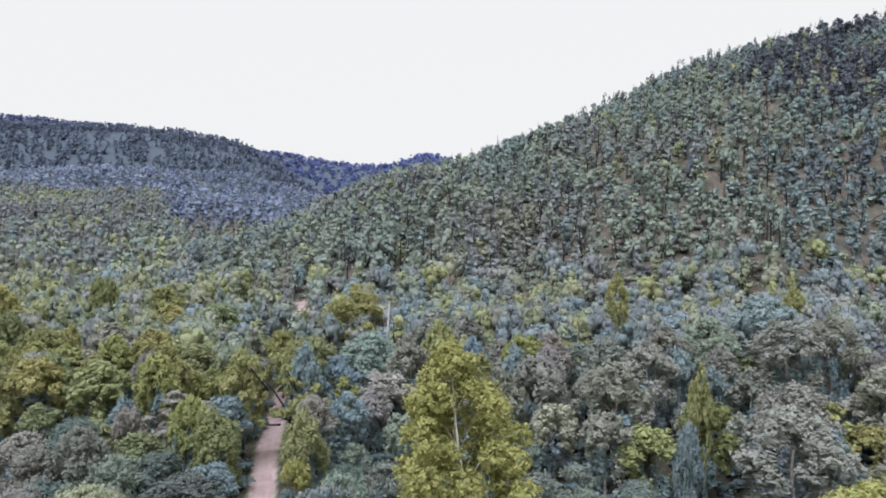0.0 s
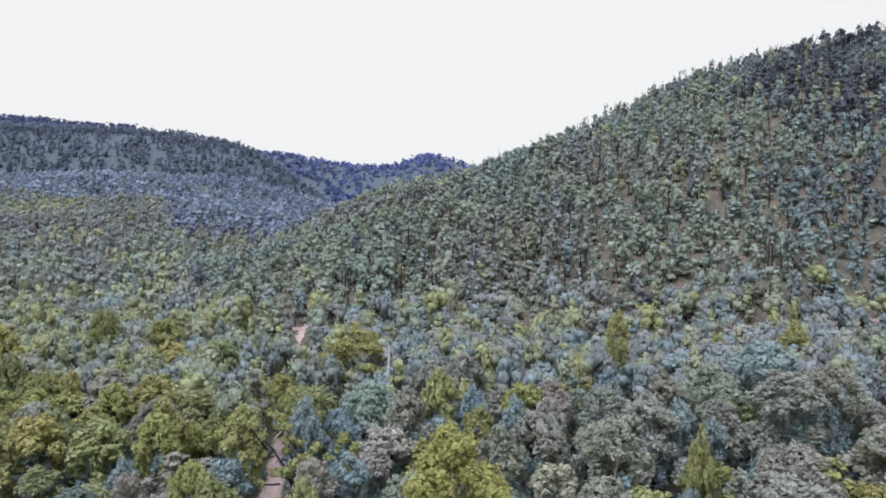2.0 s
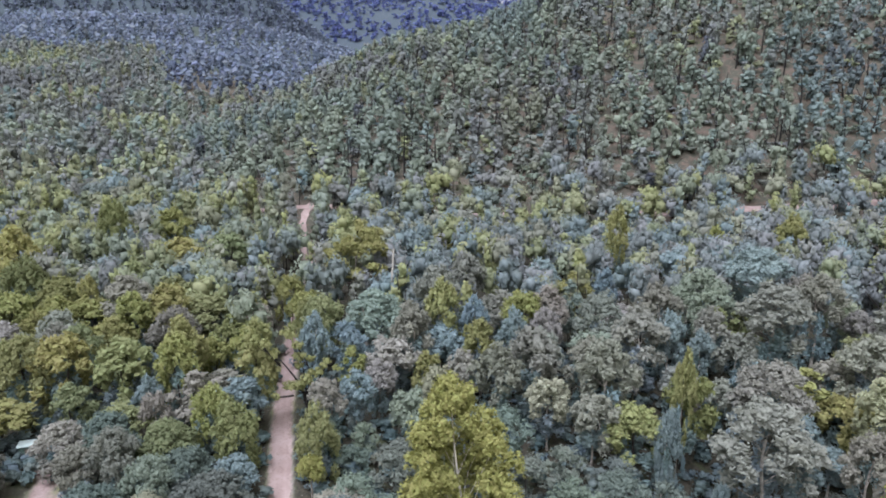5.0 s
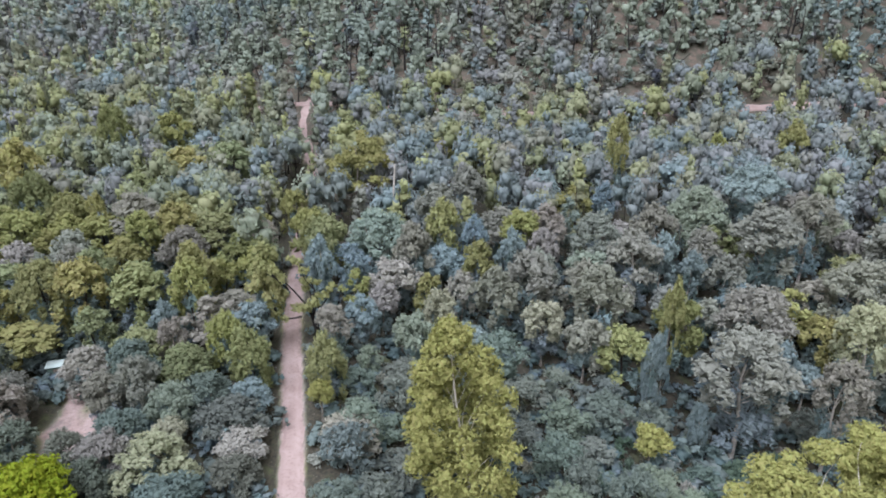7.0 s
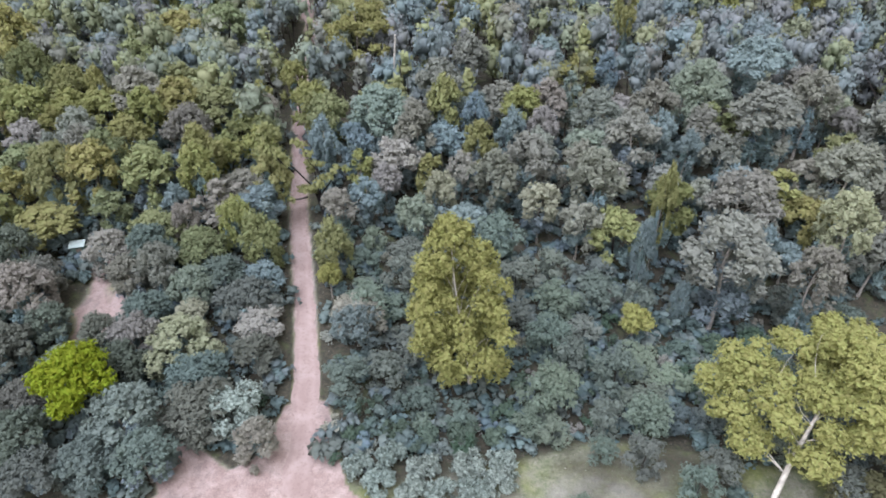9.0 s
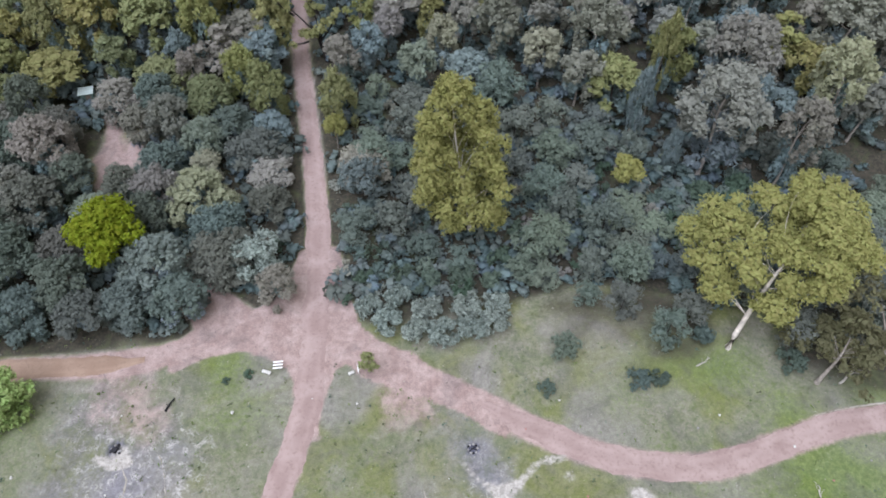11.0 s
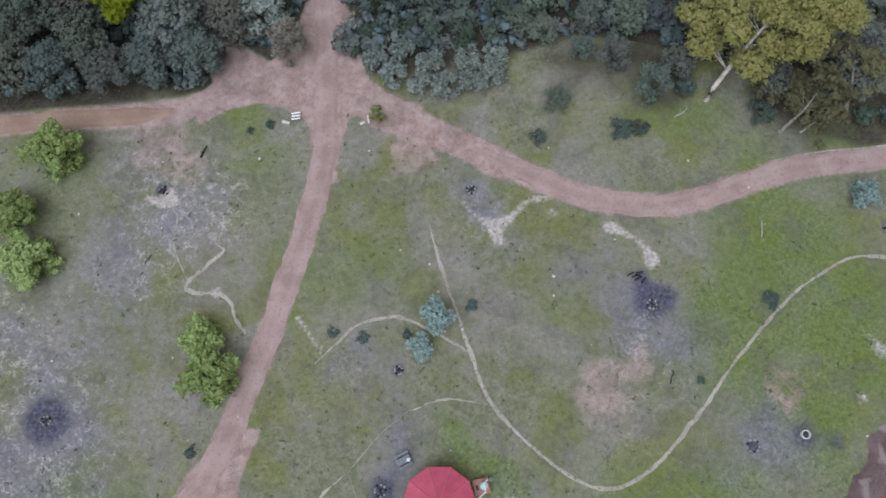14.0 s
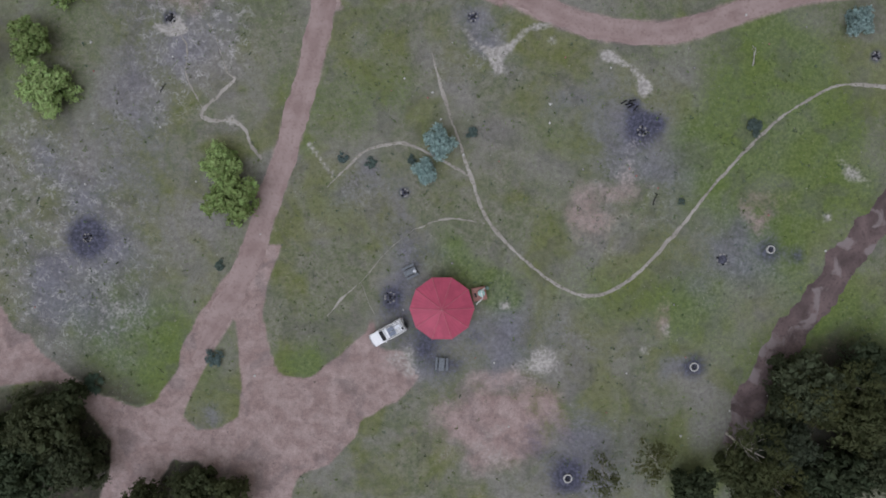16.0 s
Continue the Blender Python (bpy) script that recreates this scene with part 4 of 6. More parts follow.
# x, y, height of the top, crown radius
STANDING = {
    "olive": [(-83.6, 131, 19.7, 5.6), (-79, 119.6, 15.5, 4.7), (-84, 172, 21, 6), (-66, 142, 15.5, 4.6), (-59.4, 115.6, 12.5, 3.2), (-64.8, 99.5, 15.8, 5.6), (-48.6, 97.5, 15.2, 4.8), (-53.4, 130, 16.2, 4.6), (-37, 128, 16.5, 3.8), (-50, 156, 18.4, 4.2), (-59, 152, 18, 4.3),
              (-69, 173, 22, 4.4), (-37.8, 116.8, 15.8, 4.3), (-30.6, 132.6, 15.4, 2.5), (-90, 141, 23, 4.2), (26, 137.6, 15, 3.6), (36.6, 98, 16, 4.7), (-37, 85.3, 8.8, 4.5), (-63, 90, 8.6, 4.2), (-3, 173.7, 14.3, 4), (65.4, 164.6, 22.6, 3.5)],
    "gold": [(-74, 127.5, 16.5, 5.6), (6, 110, 14.5, 3.4), (84.6, 166.5, 20.8, 4), (39.4, 156, 24.7, 3.4), (34.8, 94.5, 11, 1.8), (-44.5, 109, 12, 3.4)],
    "brown": [(-48, 113.7, 15, 5.4), (3.7, 140, 17.3, 4.2), (24.2, 98.7, 15, 5), (8.3, 101, 13.5, 4.2), (14.2, 102.8, 13.8, 4.2), (55.4, 113, 19.2, 7), (66.5, 119, 19.4, 4.7), (67, 101.7, 18.5, 4.5), (48, 96.7, 17, 7), (43.4, 84.7, 15.8, 5.4), (-58.5, 72.5, 11.8, 4.8),
              (-45.8, 78.3, 9.2, 3.4), (-34.7, 101.6, 8, 4)],
    "grey": [(-14.3, 116.7, 16.8, 7.4), (13.6, 164.6, 16, 3.5), (46, 127.7, 18.4, 6.4), (29, 118, 16.3, 6.2), (55.5, 81.5, 9.2, 4.4), (21.6, 92.6, 11, 4), (-36.2, 76.6, 8.8, 3.4), (-34, 64, 9.5, 5.6), (-40.3, 66.7, 9.2, 3.6), (-38, 53.3, 9.2, 4.8), (-25.7, 71, 6.2, 4.2),
             (-11.6, 73.8, 6.8, 4.2), (77.5, 155, 16.6, 4), (63.4, 90.8, 13.3, 5), (-12, 155, 13.5, 3)],
    "teal": [(21.5, 147, 14.6, 4.1), (59.3, 128.6, 22.5, 6.8), (38, 112.5, 15, 3.2), (33.2, 139, 16.7, 2.4), (-26.8, 79.8, 6.8, 3.2), (31, 89, 9, 2.2), (37.5, 84, 7, 2), (49.5, 88, 10, 2.6)],
    "shade_toned": [(-49, 50, 8.5, 4.6), (-58, 55, 9, 5), (-57, 63, 9, 4.6), (-30, 55.5, 8, 4.2), (-29, 75, 7.5, 3.6), (-62, 74, 10, 4.6), (-45.5, 60.5, 8.5, 4), (-60, 45.8, 7.5, 3.4), (-53, 46.4, 7.5, 3.4), (-46, 47, 7.5, 3.2), (-40, 48, 7, 3), (-66, 47, 8.5, 4.4), (-24.8, 65.5, 6.5, 2.8), (-31, 61, 8, 3.4)]}
for kind, rows in STANDING.items():
    for k, (x, y, top, r) in enumerate(rows):
        forest_gum(kind, x, y, top - float(land(x, y)) + 0.2, r, k)

# the two large bright gums and other trees that stand out
big = tree_proto("tall_gum_tree", 101, "cone", 23, 6.6, LEAF_GUM, BARK_WHITE, lobes=90, low=0.15, belly=0.25, density=72, size=0.38, limbs=26, girth=0.24, below=-0.7, limb=0.24)
plant(big, 3.8, 65.2, 26.6, 8.0, 0.6, "tall bright olive-green gum with white trunk", "", 23, 6.6, tilt=(-15, 1))


def leaning_gum(name, seed, leaves, bark, h, r, lean, lobes_n, density, size, limbs, girth, lump=0.25, core=0.78):
    """A broad gum whose pale trunk leans and forks under a spreading crown."""
    rng = np.random.default_rng(seed)
    lobes = []
    for k in range(lobes_n):
        a, q = (k // 4) * 2.399 + 0.35 * rng.normal(), math.sqrt((k // 4 + 0.4) / (lobes_n / 4)) * (0.8 + 0.3 * rng.random())
        lr = r * lump * (0.5 + 0.65 * rng.random())
        off = rng.normal(size=3) * r * lump * np.array([0.7, 0.7, 0.4])
        lobes.append((np.array([lean[0] + math.cos(a) * q * r * 0.85, lean[1] + math.sin(a) * q * r * 0.85, h * (0.9 - 0.34 * q * q - 0.2 * math.sin(k // 4 * 5.1) ** 2)]) + off, (lr, lr, lr * 0.85)))
    tv, tf = stem(rng, h * 0.8, girth, lobes, limbs, lean=(lean[0] * 0.9, lean[1] * 0.9), wob=0.03, thin=0.25, start=0.3, limb=0.26)
    lv, lf = leafy(rng, lobes, density, size, core, below=-0.5, flat=0.46)
    root = new(name)
    for part_name, v, f, mat, sm in (("trunk", tv, tf, bark, True), ("crown", lv, lf, leaves, False)):
        ob = new(part_name, quad_mesh(part_name, v, f, [mat], smooth_shade=sm))
        ob.parent = root
    PROTOS.append(root)
    return root


spread = leaning_gum("spreading_gum_tree", 111, LEAF_GUM, BARK_WHITE, 18, 9.5, (5.4, 7.6), 72, 66, 0.4, 18, 0.34, 0.2)
plant(spread, 36.5, 45, 18, 11.3, 0.0, "large spreading yellow-green gum with leaning white trunk", "", 18, 9.5)
low_gum = leaning_gum("low_gum_tree", 113, LEAF_DULL, BARK_GREY, 8, 5, (2.6, 2.0), 40, 26, 0.44, 10, 0.24, 0.2)
plant(low_gum, 46.5, 40.4, 8, 6.2, 0.2, "low leaning yellow-green gum drooping over brown ground", "", 8, 5)
plant(low_gum, 56, 43.5, 8, 5.6, 1.4, "low leaning yellow-green gum beside the curved track", "", 8, 5)


def crooked_tree():
    """A dark tree leaning over the track, its leaves in tufts at the ends of long crooked arms."""
    rng = np.random.default_rng(117)
    arms = [((-1.2, 0, 6.2), (-2.9, 0.6, 13.8), 4), ((-1.0, 0, 5.6), (-5.6, -0.6, 10.8), 4), ((-4.2, -0.4, 9.6), (-8.2, -0.3, 14.2), 4), ((-0.6, 0, 4.4), (2.6, 0.5, 9.6), 3), ((-0.6, 0, 4.4), (0.4, -0.8, 8.4), 3),
            ((-0.3, 0, 2.6), (-3.4, -1.2, 6.0), 3), ((-2.4, -0.8, 4.9), (-5.8, -1.0, 6.2), 3), ((0, 0, 2), (0.4, -1.6, 5.0), 3), ((-0.6, 0, 4.4), (-1.8, 0.9, 10.4), 3)]
    wood_parts = [tube(bend(rng, (0, 0, -0.4), (-1.2, 0, 6.2), 7, 0.06), np.linspace(0.34, 0.22, 7), 7)]
    lobes = []
    for a, b, n in arms:
        line = bend(rng, a, b, 7, 0.16)
        wood_parts.append(tube(line, np.linspace(0.17, 0.05, 7), 5))
        for k in range(n):
            at = line[-1 - (k % 3)] + rng.normal(size=3) * np.array([0.55, 0.6, 0.3])
            lr = 0.62 + 0.4 * rng.random()
            lobes.append((at + np.array([0, 0, 0.3]), (lr, lr, lr * 0.75)))
            wood_parts.append(tube(bend(rng, line[3], at, 4, 0.15), np.linspace(0.06, 0.02, 4), 4))
    root = new("crooked_tree")
    for part_name, (v, f), mat, sm in (("trunk", joined(wood_parts), BARK_BURNT, True), ("crown", leafy(rng, lobes, 52, 0.46, 0.6, below=-0.7, flat=0.5), LEAF_GOLD, False)):
        ob = new(part_name, quad_mesh(part_name, v, f, [mat], smooth_shade=sm))
        ob.parent = root
    return root


plant(crooked_tree(), -20.6, 98.5, 15, 6, 0.0, "crooked dark-branched tree with bright leafy tufts over the track", "", 15, 6)
yellow = tree_proto("yellow_wattle", 121, "dome", 12, 4.4, LEAF_YELLOW, BARK_DARK, lobes=18, depth=0.4, density=36, size=0.56)
plant(yellow, -43.2, 55.5, 13.5, 4.4, 1.0, "vivid yellow-green leafy tree among grey gums", "", 12, 4.4)
airy = leaning_gum("airy_gum_tree", 131, LEAF_OLIVE, BARK_GREY, 23, 8, (1, 0), 44, 24, 0.62, 18, 0.3, 0.2)
plant(airy, -20.5, 146, 21.5, 8.5, 0.0, "tall airy olive gum standing above the forest", "", 23, 8)
small = tree_proto("young_gum_tree", 141, "dome", 7, 2.6, LEAF_GUM, BARK_GREY, lobes=14, depth=0.5, density=46, size=0.46)
plant(small, 27.6, 74.5, 7.5, 2.6, 0, "young yellow-green gum at the forest edge", "", 7, 2.6)
plant(small, -16.8, 79, 6.5, 1.9, 2, "young yellow-green gum beside the dirt track", "", 7, 2.6)
ROUND = tree_proto("round_wattle", 145, "dome", 8, 3, LEAF_PALE_GREY, BARK_DARK, lobes=22, depth=0.8, density=40, size=0.46, limbs=5, girth=0.14)
for x, y, h, r in ((-25.6, 56, 7, 3.6),):
    plant(ROUND, x, y, h, r, x, "rounded pale grey-green wattle by the track junction", "wattles by the clearing", 8, 3, category="tree")
WATTLE_AT = [(-12, 69.5, 8, 3.4), (-12.5, 62, 6, 3), (-8, 64, 6.5, 3), (-11, 74, 8, 3.2), (-16, 87, 7, 1.8), (-11.5, 89.5, 7.5, 2), (11, 56.5, 6, 2.4), (12.6, 60.5, 8, 2.8), (14.5, 61.5, 9, 3), (13.5, 55, 6, 2.2), (20.5, 57.5, 8, 2.4),
             (22.8, 64.5, 9, 3.2), (25.5, 56.5, 7.5, 2.8), (31.5, 66, 5, 2.8), (17, 68, 9, 3), (28.3, 46, 7.5, 2.2), (15.4, 44, 4, 1.7), (2, 59, 5, 2.4), (-3, 61, 6, 2.4), (37, 66, 5, 2.6), (14.5, 71, 8.5, 3), (30, 58, 6, 2.4), (19, 52, 5, 1.8), (53, 51, 7, 3), (57, 47, 6, 2.8), (61, 50, 7, 3), (49, 53, 8, 3), (64, 45, 6, 2.6), (52, 46, 5, 2.2), (42, 52, 7, 2.8), (32, 49.5, 6, 2.4), (23.5, 50.5, 6, 2.2), (45, 46.5, 6, 2.4)]
for k, (x, y, h, r) in enumerate(WATTLE_AT):
    plant(BLUE[k % 4], x, y, h, r, rs.random() * 6.28, "blue-grey wattle at the forest edge", "wattles by the clearing", 8, 3)
for k, (x, y, h, r) in enumerate([(-9.8, 49.6, 3, 2), (-7, 47.8, 2.8, 2.2), (-3.6, 46.6, 2.8, 2.2), (0, 46.2, 3, 2.3), (3.6, 46.4, 2.8, 2.3), (6.8, 47.6, 2.8, 2.1), (-2, 49.5, 3.2, 2.4), (3, 49.8, 3, 2.3), (-6, 51, 3, 2.2), (7, 50.4, 2.6, 2)]):
    plant(PALE_SHRUB[k % 2], x, y, h, r, rs.random() * 6.28, "pale green leafy shrub at the forest edge", "pale shrubs along the forest edge", 2.6, 2.2, category="shrub")
for k, (x, y, h, r) in enumerate([(-2, 55, 2.5, 2.2), (2.5, 56, 2.5, 2.3), (-6, 56, 2.6, 2), (6.5, 55, 2.2, 1.8), (24.5, 40.2, 1.6, 1.5), (27, 40.5, 1.5, 1.3), (33.5, 46.5, 2.2, 1.8), (13, 39, 1.1, 1.1), (-11, 55, 2.2, 1.6), (-13, 51.5, 1.5, 1.2), (-23.5, 60, 1.6, 1.1),
                                     (34, 72, 3, 3), (41, 76, 3, 3.2), (46, 73, 3, 3.2), (39, 82, 3, 3), (49, 80, 3, 3), (44, 43, 2, 1.8), (50, 47, 2.5, 2), (58, 42.5, 2, 1.8), (62, 42.5, 2.2, 2), (55, 49, 3, 2.4)]):
    plant(SHRUB[k % 3], x, y, h, r, rs.random() * 6.28, "dark green shrub at the forest edge", "shrubs along the forest edge", 2.4, 2, category="shrub")
# young trees and tufts standing in the clearing
LEAFY = [tree_proto("leafy_tree", 151 + k, "dome", 6, 2.6, LEAF_PALE, BARK_DARK, lobes=16, depth=0.75, density=60, size=0.42, flat=0.46, girth=0.12) for k in range(2)]
LEAFY.append(tree_proto("leafy_tree", 155, "dome", 6, 2.6, LEAF_AQUA, BARK_DARK, lobes=16, depth=0.75, density=60, size=0.42, flat=0.46, girth=0.12))
for k, (x, y, h, r) in enumerate([(-52.3, 35.2, 6, 3.7), (-55.9, 26.5, 4.8, 3), (-53.8, 20, 4.5, 2.6), (-30.4, 10.4, 5, 2.4), (-28.9, 5.7, 5, 2.6), (-0.6, 13.9, 4.5, 2.2), (-2.4, 9.9, 4, 2), (56.4, 31.3, 4.5, 2.3)]):
    plant(LEAFY[k % 2 if k < 5 else 2], x, y, h, r, rs.random() * 6.28, "young leafy light-green tree standing in the clearing", "young trees in the clearing", 6, 2.6)
plant(SLIM[1], -9, 41, 5, 1.3, 0, "thin young gum beside the track junction", "", 14, 2.8)
for k, (x, y, h, r) in enumerate([(4, 15.5, 0.7, 0.95), (-10, 11, 0.6, 0.8), (-13.9, 11.7, 0.4, 0.8), (-4.3, 11.5, 0.6, 0.8), (-31.7, -16.6, 1.0, 1.2), (-48.5, -20.5, 1.0, 1.5), (43.1, 16.9, 0.8, 1.4), (-26.8, 39.4, 0.4, 0.5), (-24.1, 40.3, 0.6, 0.7), (-31, -3.6, 0.4, 0.9), (33.4, 6.4, 0.4, 0.5)]):
    plant(SHRUB[k % 3], x, y, h, r, rs.random() * 6.28, "small dark tuft growing in the worn grass", "tufts in the clearing", 2.4, 2, category="shrub")
# trees along the south side, their leaf colours darkened for shade and vignetting
DARKER = [tree_proto("dark_oak", 161 + k, "dome", 12, 6, LEAF_SHADE_DARK, BARK_DARK, lobes=22, depth=0.8, density=12, size=0.8) for k in range(2)]
for k, (x, y, h, r) in enumerate([(48.9, -18.4, 10, 4.5), (55, -22.1, 11, 5), (46.9, -26, 11, 5), (53.1, -30.5, 11, 5.5), (41.8, -30.7, 10, 4.5), (58.5, -16, 9, 4.5), (59, -28.9, 11, 5), (35.1, -32.3, 8, 3.5), (48.7, -35.9, 11, 6), (63.3, -23.5, 11, 6), (-53.7, -25.4, 11, 6), (-56.8, -31.5, 11, 6.5), (-49.2, -30.6, 10, 5), (-50.7, -22.3, 7, 3.2), (-33.4, -34.2, 8, 4), (-40.2, -35.8, 8, 3.6), (-61.2, -28.5, 11, 6), (-28.2, -36, 8, 4), (-64, 46, 10, 5)]):
    plant(DARKER[k % 2], x, y, h, r, k * 1.7, "green tree with shade-darkened leaves at the clearing's south edge", "dark trees along the south side", 12, 6)
thinner = leaning_gum("thin_gum_tree", 171, LEAF_SHADE_OLIVE, BARK_WHITE, 13, 6, (1.5, -1), 26, 30, 0.42, 14, 0.2, 0.26, 0)
for k, (x, y, h, r) in enumerate([(40.7, -26.2, 11, 5), (48.6, -20.9, 12, 5.5), (29.8, -29.4, 9, 4), (23.2, -31, 8, 3.5), (44.6, -30.6, 12, 5.5), (54.4, -17.8, 11, 5)]):
    plant(thinner, x, y, h, r, k * 1.3, "thin-crowned olive gum beside the muddy track", "thin gums by the muddy track", 13, 6)

FILL = [tree_proto("understorey_shrub", 300 + k, "bush", 3, 2, (LEAF_SHRUB, LEAF_BLUE, LEAF_SHRUB, LEAF_GREY)[k], BARK_DARK, density=16, size=0.52, few=7) for k in range(4)]
# the rest of the near forest, each tree a thing of its own
ALL_LINES = [LINES[k] for k in ("main", "west", "east", "spur")]


def free_spots(rng, region, gap, tries, keep):
    out = []
    cell = {}
    for x, y, r in PLACED:
        cell.setdefault((int(x // 12), int(y // 12)), []).append((x, y, r))
    for _ in range(tries):
        x, y = rng.uniform(*region[0]), rng.uniform(*region[1])
        r = gap * rng.uniform(0.75, 1.2)
        if not keep(x, y, r):
            continue
        k = (int(x // 12), int(y // 12))
        if any((x - a) ** 2 + (y - b) ** 2 < (0.74 * (r + c)) ** 2 for i in (-1, 0, 1) for j in (-1, 0, 1) for a, b, c in cell.get((k[0] + i, k[1] + j), ())):
            continue
        cell.setdefault(k, []).append((x, y, r))
        out.append((x, y, r))
    return out


def road_gap(x, y):
    return min(float(np.min(np.hypot(line[:, 0] - x, line[:, 1] - y))) for line in ALL_LINES)


def wood_here(x, y, r):
    aside = 2.3 + 0.75 * r if y < 92 else 0.7 + 0.8 * r
    return y > wood_edge(x) + r * 0.7 and abs(x) < 0.72 * y + 24 and road_gap(x, y) > aside and math.hypot(x + 51.5, y - 77) > 3.2 + r and math.hypot(x + 49.5, y - 72) > 1.6 + r and math.hypot(x + 57, y - 86) > 5 + r * 0.5


def mixed_kind(x, y):
    q = rs.random()
    # near-left trees mostly take the leaf tone with shade put in
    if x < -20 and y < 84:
        return "shade_toned" if q < 0.55 else "grey" if q < 0.85 else "brown"
    if x < -14:
        return "olive" if q < 0.58 else "grey" if q < 0.74 else "brown" if q < 0.87 else "gold" if q < 0.93 else "teal"
    return "grey" if q < 0.4 else "brown" if q < 0.64 else "teal" if q < 0.86 else "olive" if q < 0.95 else "gold"


FOREST = free_spots(rs, ((-14, 115), (46, 126)), 4.0, 16000, wood_here)
PLACED += FOREST
side_trees = free_spots(rs, ((-115, -14), (46, 126)), 3.6, 16000, wood_here)
PLACED += side_trees
FOREST += side_trees
for k, (x, y, r) in enumerate(FOREST):
    if x > -14 and y < 92:
        # low bushy growth in the creek hollow, with a few taller columns
        h = rs.uniform(4.5, 8.5) if y < 78 else rs.uniform(4, 11)
        if x > 22 and k % 3 == 0:
            continue
        plant(BLUE[k % 4], x, y, min(h, 2.4 * r), r * 0.85, rs.random() * 6.28, "blue-grey wattle at the forest edge", "wattles by the clearing", 8, 3)
        continue
    h = rs.uniform(7, 9.5) if y < 80 else rs.uniform(9.5, 13) if y < 96 else rs.uniform(11, 15.5)
    if rs.random() < 0.07 and y > 84:
        plant(SLIM[k % 3], x, y, h, r * 0.95, rs.random() * 6.28, "slim gum tree with a narrow crown in dense forest", IN_WOOD, 14, 2.8)
        continue
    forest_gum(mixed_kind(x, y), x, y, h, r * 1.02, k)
for k, (x, y, r) in enumerate(free_spots(rs, ((-18, 66), (49, 88)), 1.6, 8000, lambda x, y, r: y > wood_edge(x) + 2.5 and road_gap(x, y) > 2 + r)):
    if k > 230:
        break
    tall = 1.8 + 4.0 * rs.random() ** 2
    plant(FILL[k % 4], x, y, tall, r * 1.25, rs.random() * 6.28, "leafy shrub in the dense growth by the gully", "shrubs in the gully", 3, 2, category="shrub")


# ---- woods farther off, each wood one mass ----
def simple_tree(seed, kind, cards, size, core=3):
    rng = np.random.default_rng(seed)
    if kind in ("dome", "heads"):
        few = max(3, min(7, cards // 6))
        lobes = [(c, np.array(r) * (1.45 if few > 6 else 1.75)) for c, r in dome_lobes(rng, 1.0, 0.36, few, 0.9 if kind == "dome" else 0.6)]
        tv, tf = tube(np.array([[0, 0, -0.04], [0.02, 0.01, 0.35], [0.0, 0.03, 0.75]]), [0.02, 0.016, 0.008], 3)
    elif kind == "upright":
        lean = rng.normal(size=2) * 0.1
        lobes = []
        for f in np.linspace(0, 1, 7 if cards > 60 else 4):
            a, q, w = rng.random() * 6.28, 0.16 * rng.random(), (0.2 - 0.07 * abs(f - 0.45)) * (0.8 + 0.4 * rng.random())
            lobes.append((np.array([lean[0] * f + q * math.cos(a), lean[1] * f + q * math.sin(a), 0.16 + 0.76 * f]), (w, w, 0.13 if cards > 60 else 0.19)))
        tv, tf = joined([tube(np.array([[0, 0, -0.05], [lean[0] * 0.3 + 0.02, lean[1] * 0.3, 0.4], [lean[0], lean[1], 0.95]]), [0.03, 0.022, 0.01], 3)]
                        + ([tube(bend(rng, (0, 0, 0.2), (0.25 * rng.normal(), 0.25 * rng.normal(), 0.75), 3), [0.018, 0.013, 0.006], 3)] if cards > 60 else []))
    elif kind == "pole":
        lobes = [(np.array([0.05 * rng.normal(), 0.05 * rng.normal(), 0.2 + 0.72 * f]), (0.1, 0.1, 0.12)) for f in np.linspace(0, 1, 6)]
        b1, b2 = bend(rng, (0.0, 0, 0.45), (0.16 * rng.normal(), 0.16 * rng.normal(), 0.85), 3), bend(rng, (0, 0, 0.3), (0.2 * rng.normal(), 0.2 * rng.normal(), 0.7), 3)
        tv, tf = joined([tube(np.array([[0, 0, -0.05], [0.03 * rng.normal(), 0.02, 0.5], [0.05 * rng.normal(), 0.03, 1.06]]), [0.022, 0.018, 0.008], 3), tube(b1, [0.012, 0.01, 0.005], 3), tube(b2, [0.012, 0.01, 0.005], 3)])
    elif kind == "snag":
        tv, tf = joined([tube(np.array([[0, 0, -0.05], [0.04, 0.02, 0.5], [0.1 * rng.normal(), 0.05, 1.0]]), [0.028, 0.022, 0.008], 3)]
                        + [tube(bend(rng, (0.03, 0.01, 0.3 + 0.15 * k), (0.22 * rng.normal(), 0.22 * rng.normal(), 0.65 + 0.12 * k), 3), [0.014, 0.01, 0.004], 3) for k in range(3)])
        return tv, tf, np.ones(len(tf), int)
    else:
        lobes = [(np.array([0.22 * rng.normal(), 0.22 * rng.normal(), 0.45]), (0.32, 0.32, 0.3)) for _ in range(3)]
        tv, tf = tube(np.array([[0, 0, -0.05], [0.01, 0, 0.3]]), [0.03, 0.02], 3)
    total = sum(r[0] * r[1] + 2 * r[0] * r[2] for _, r in lobes)
    lv, lf = sprays(rng, lobes, cards / total, size, below=-0.5, jitter=0.4)
    if kind != "pole":
        lv, lf = joined([(lv, lf)] + [blob(rng, c, np.array(r), 0.72, 1) for c, r in lobes[:core]])
    v, f = joined([(tv, tf), (lv, lf)])
    return v, f, np.r_[np.ones(len(tf), int), np.zeros(len(lf), int)]


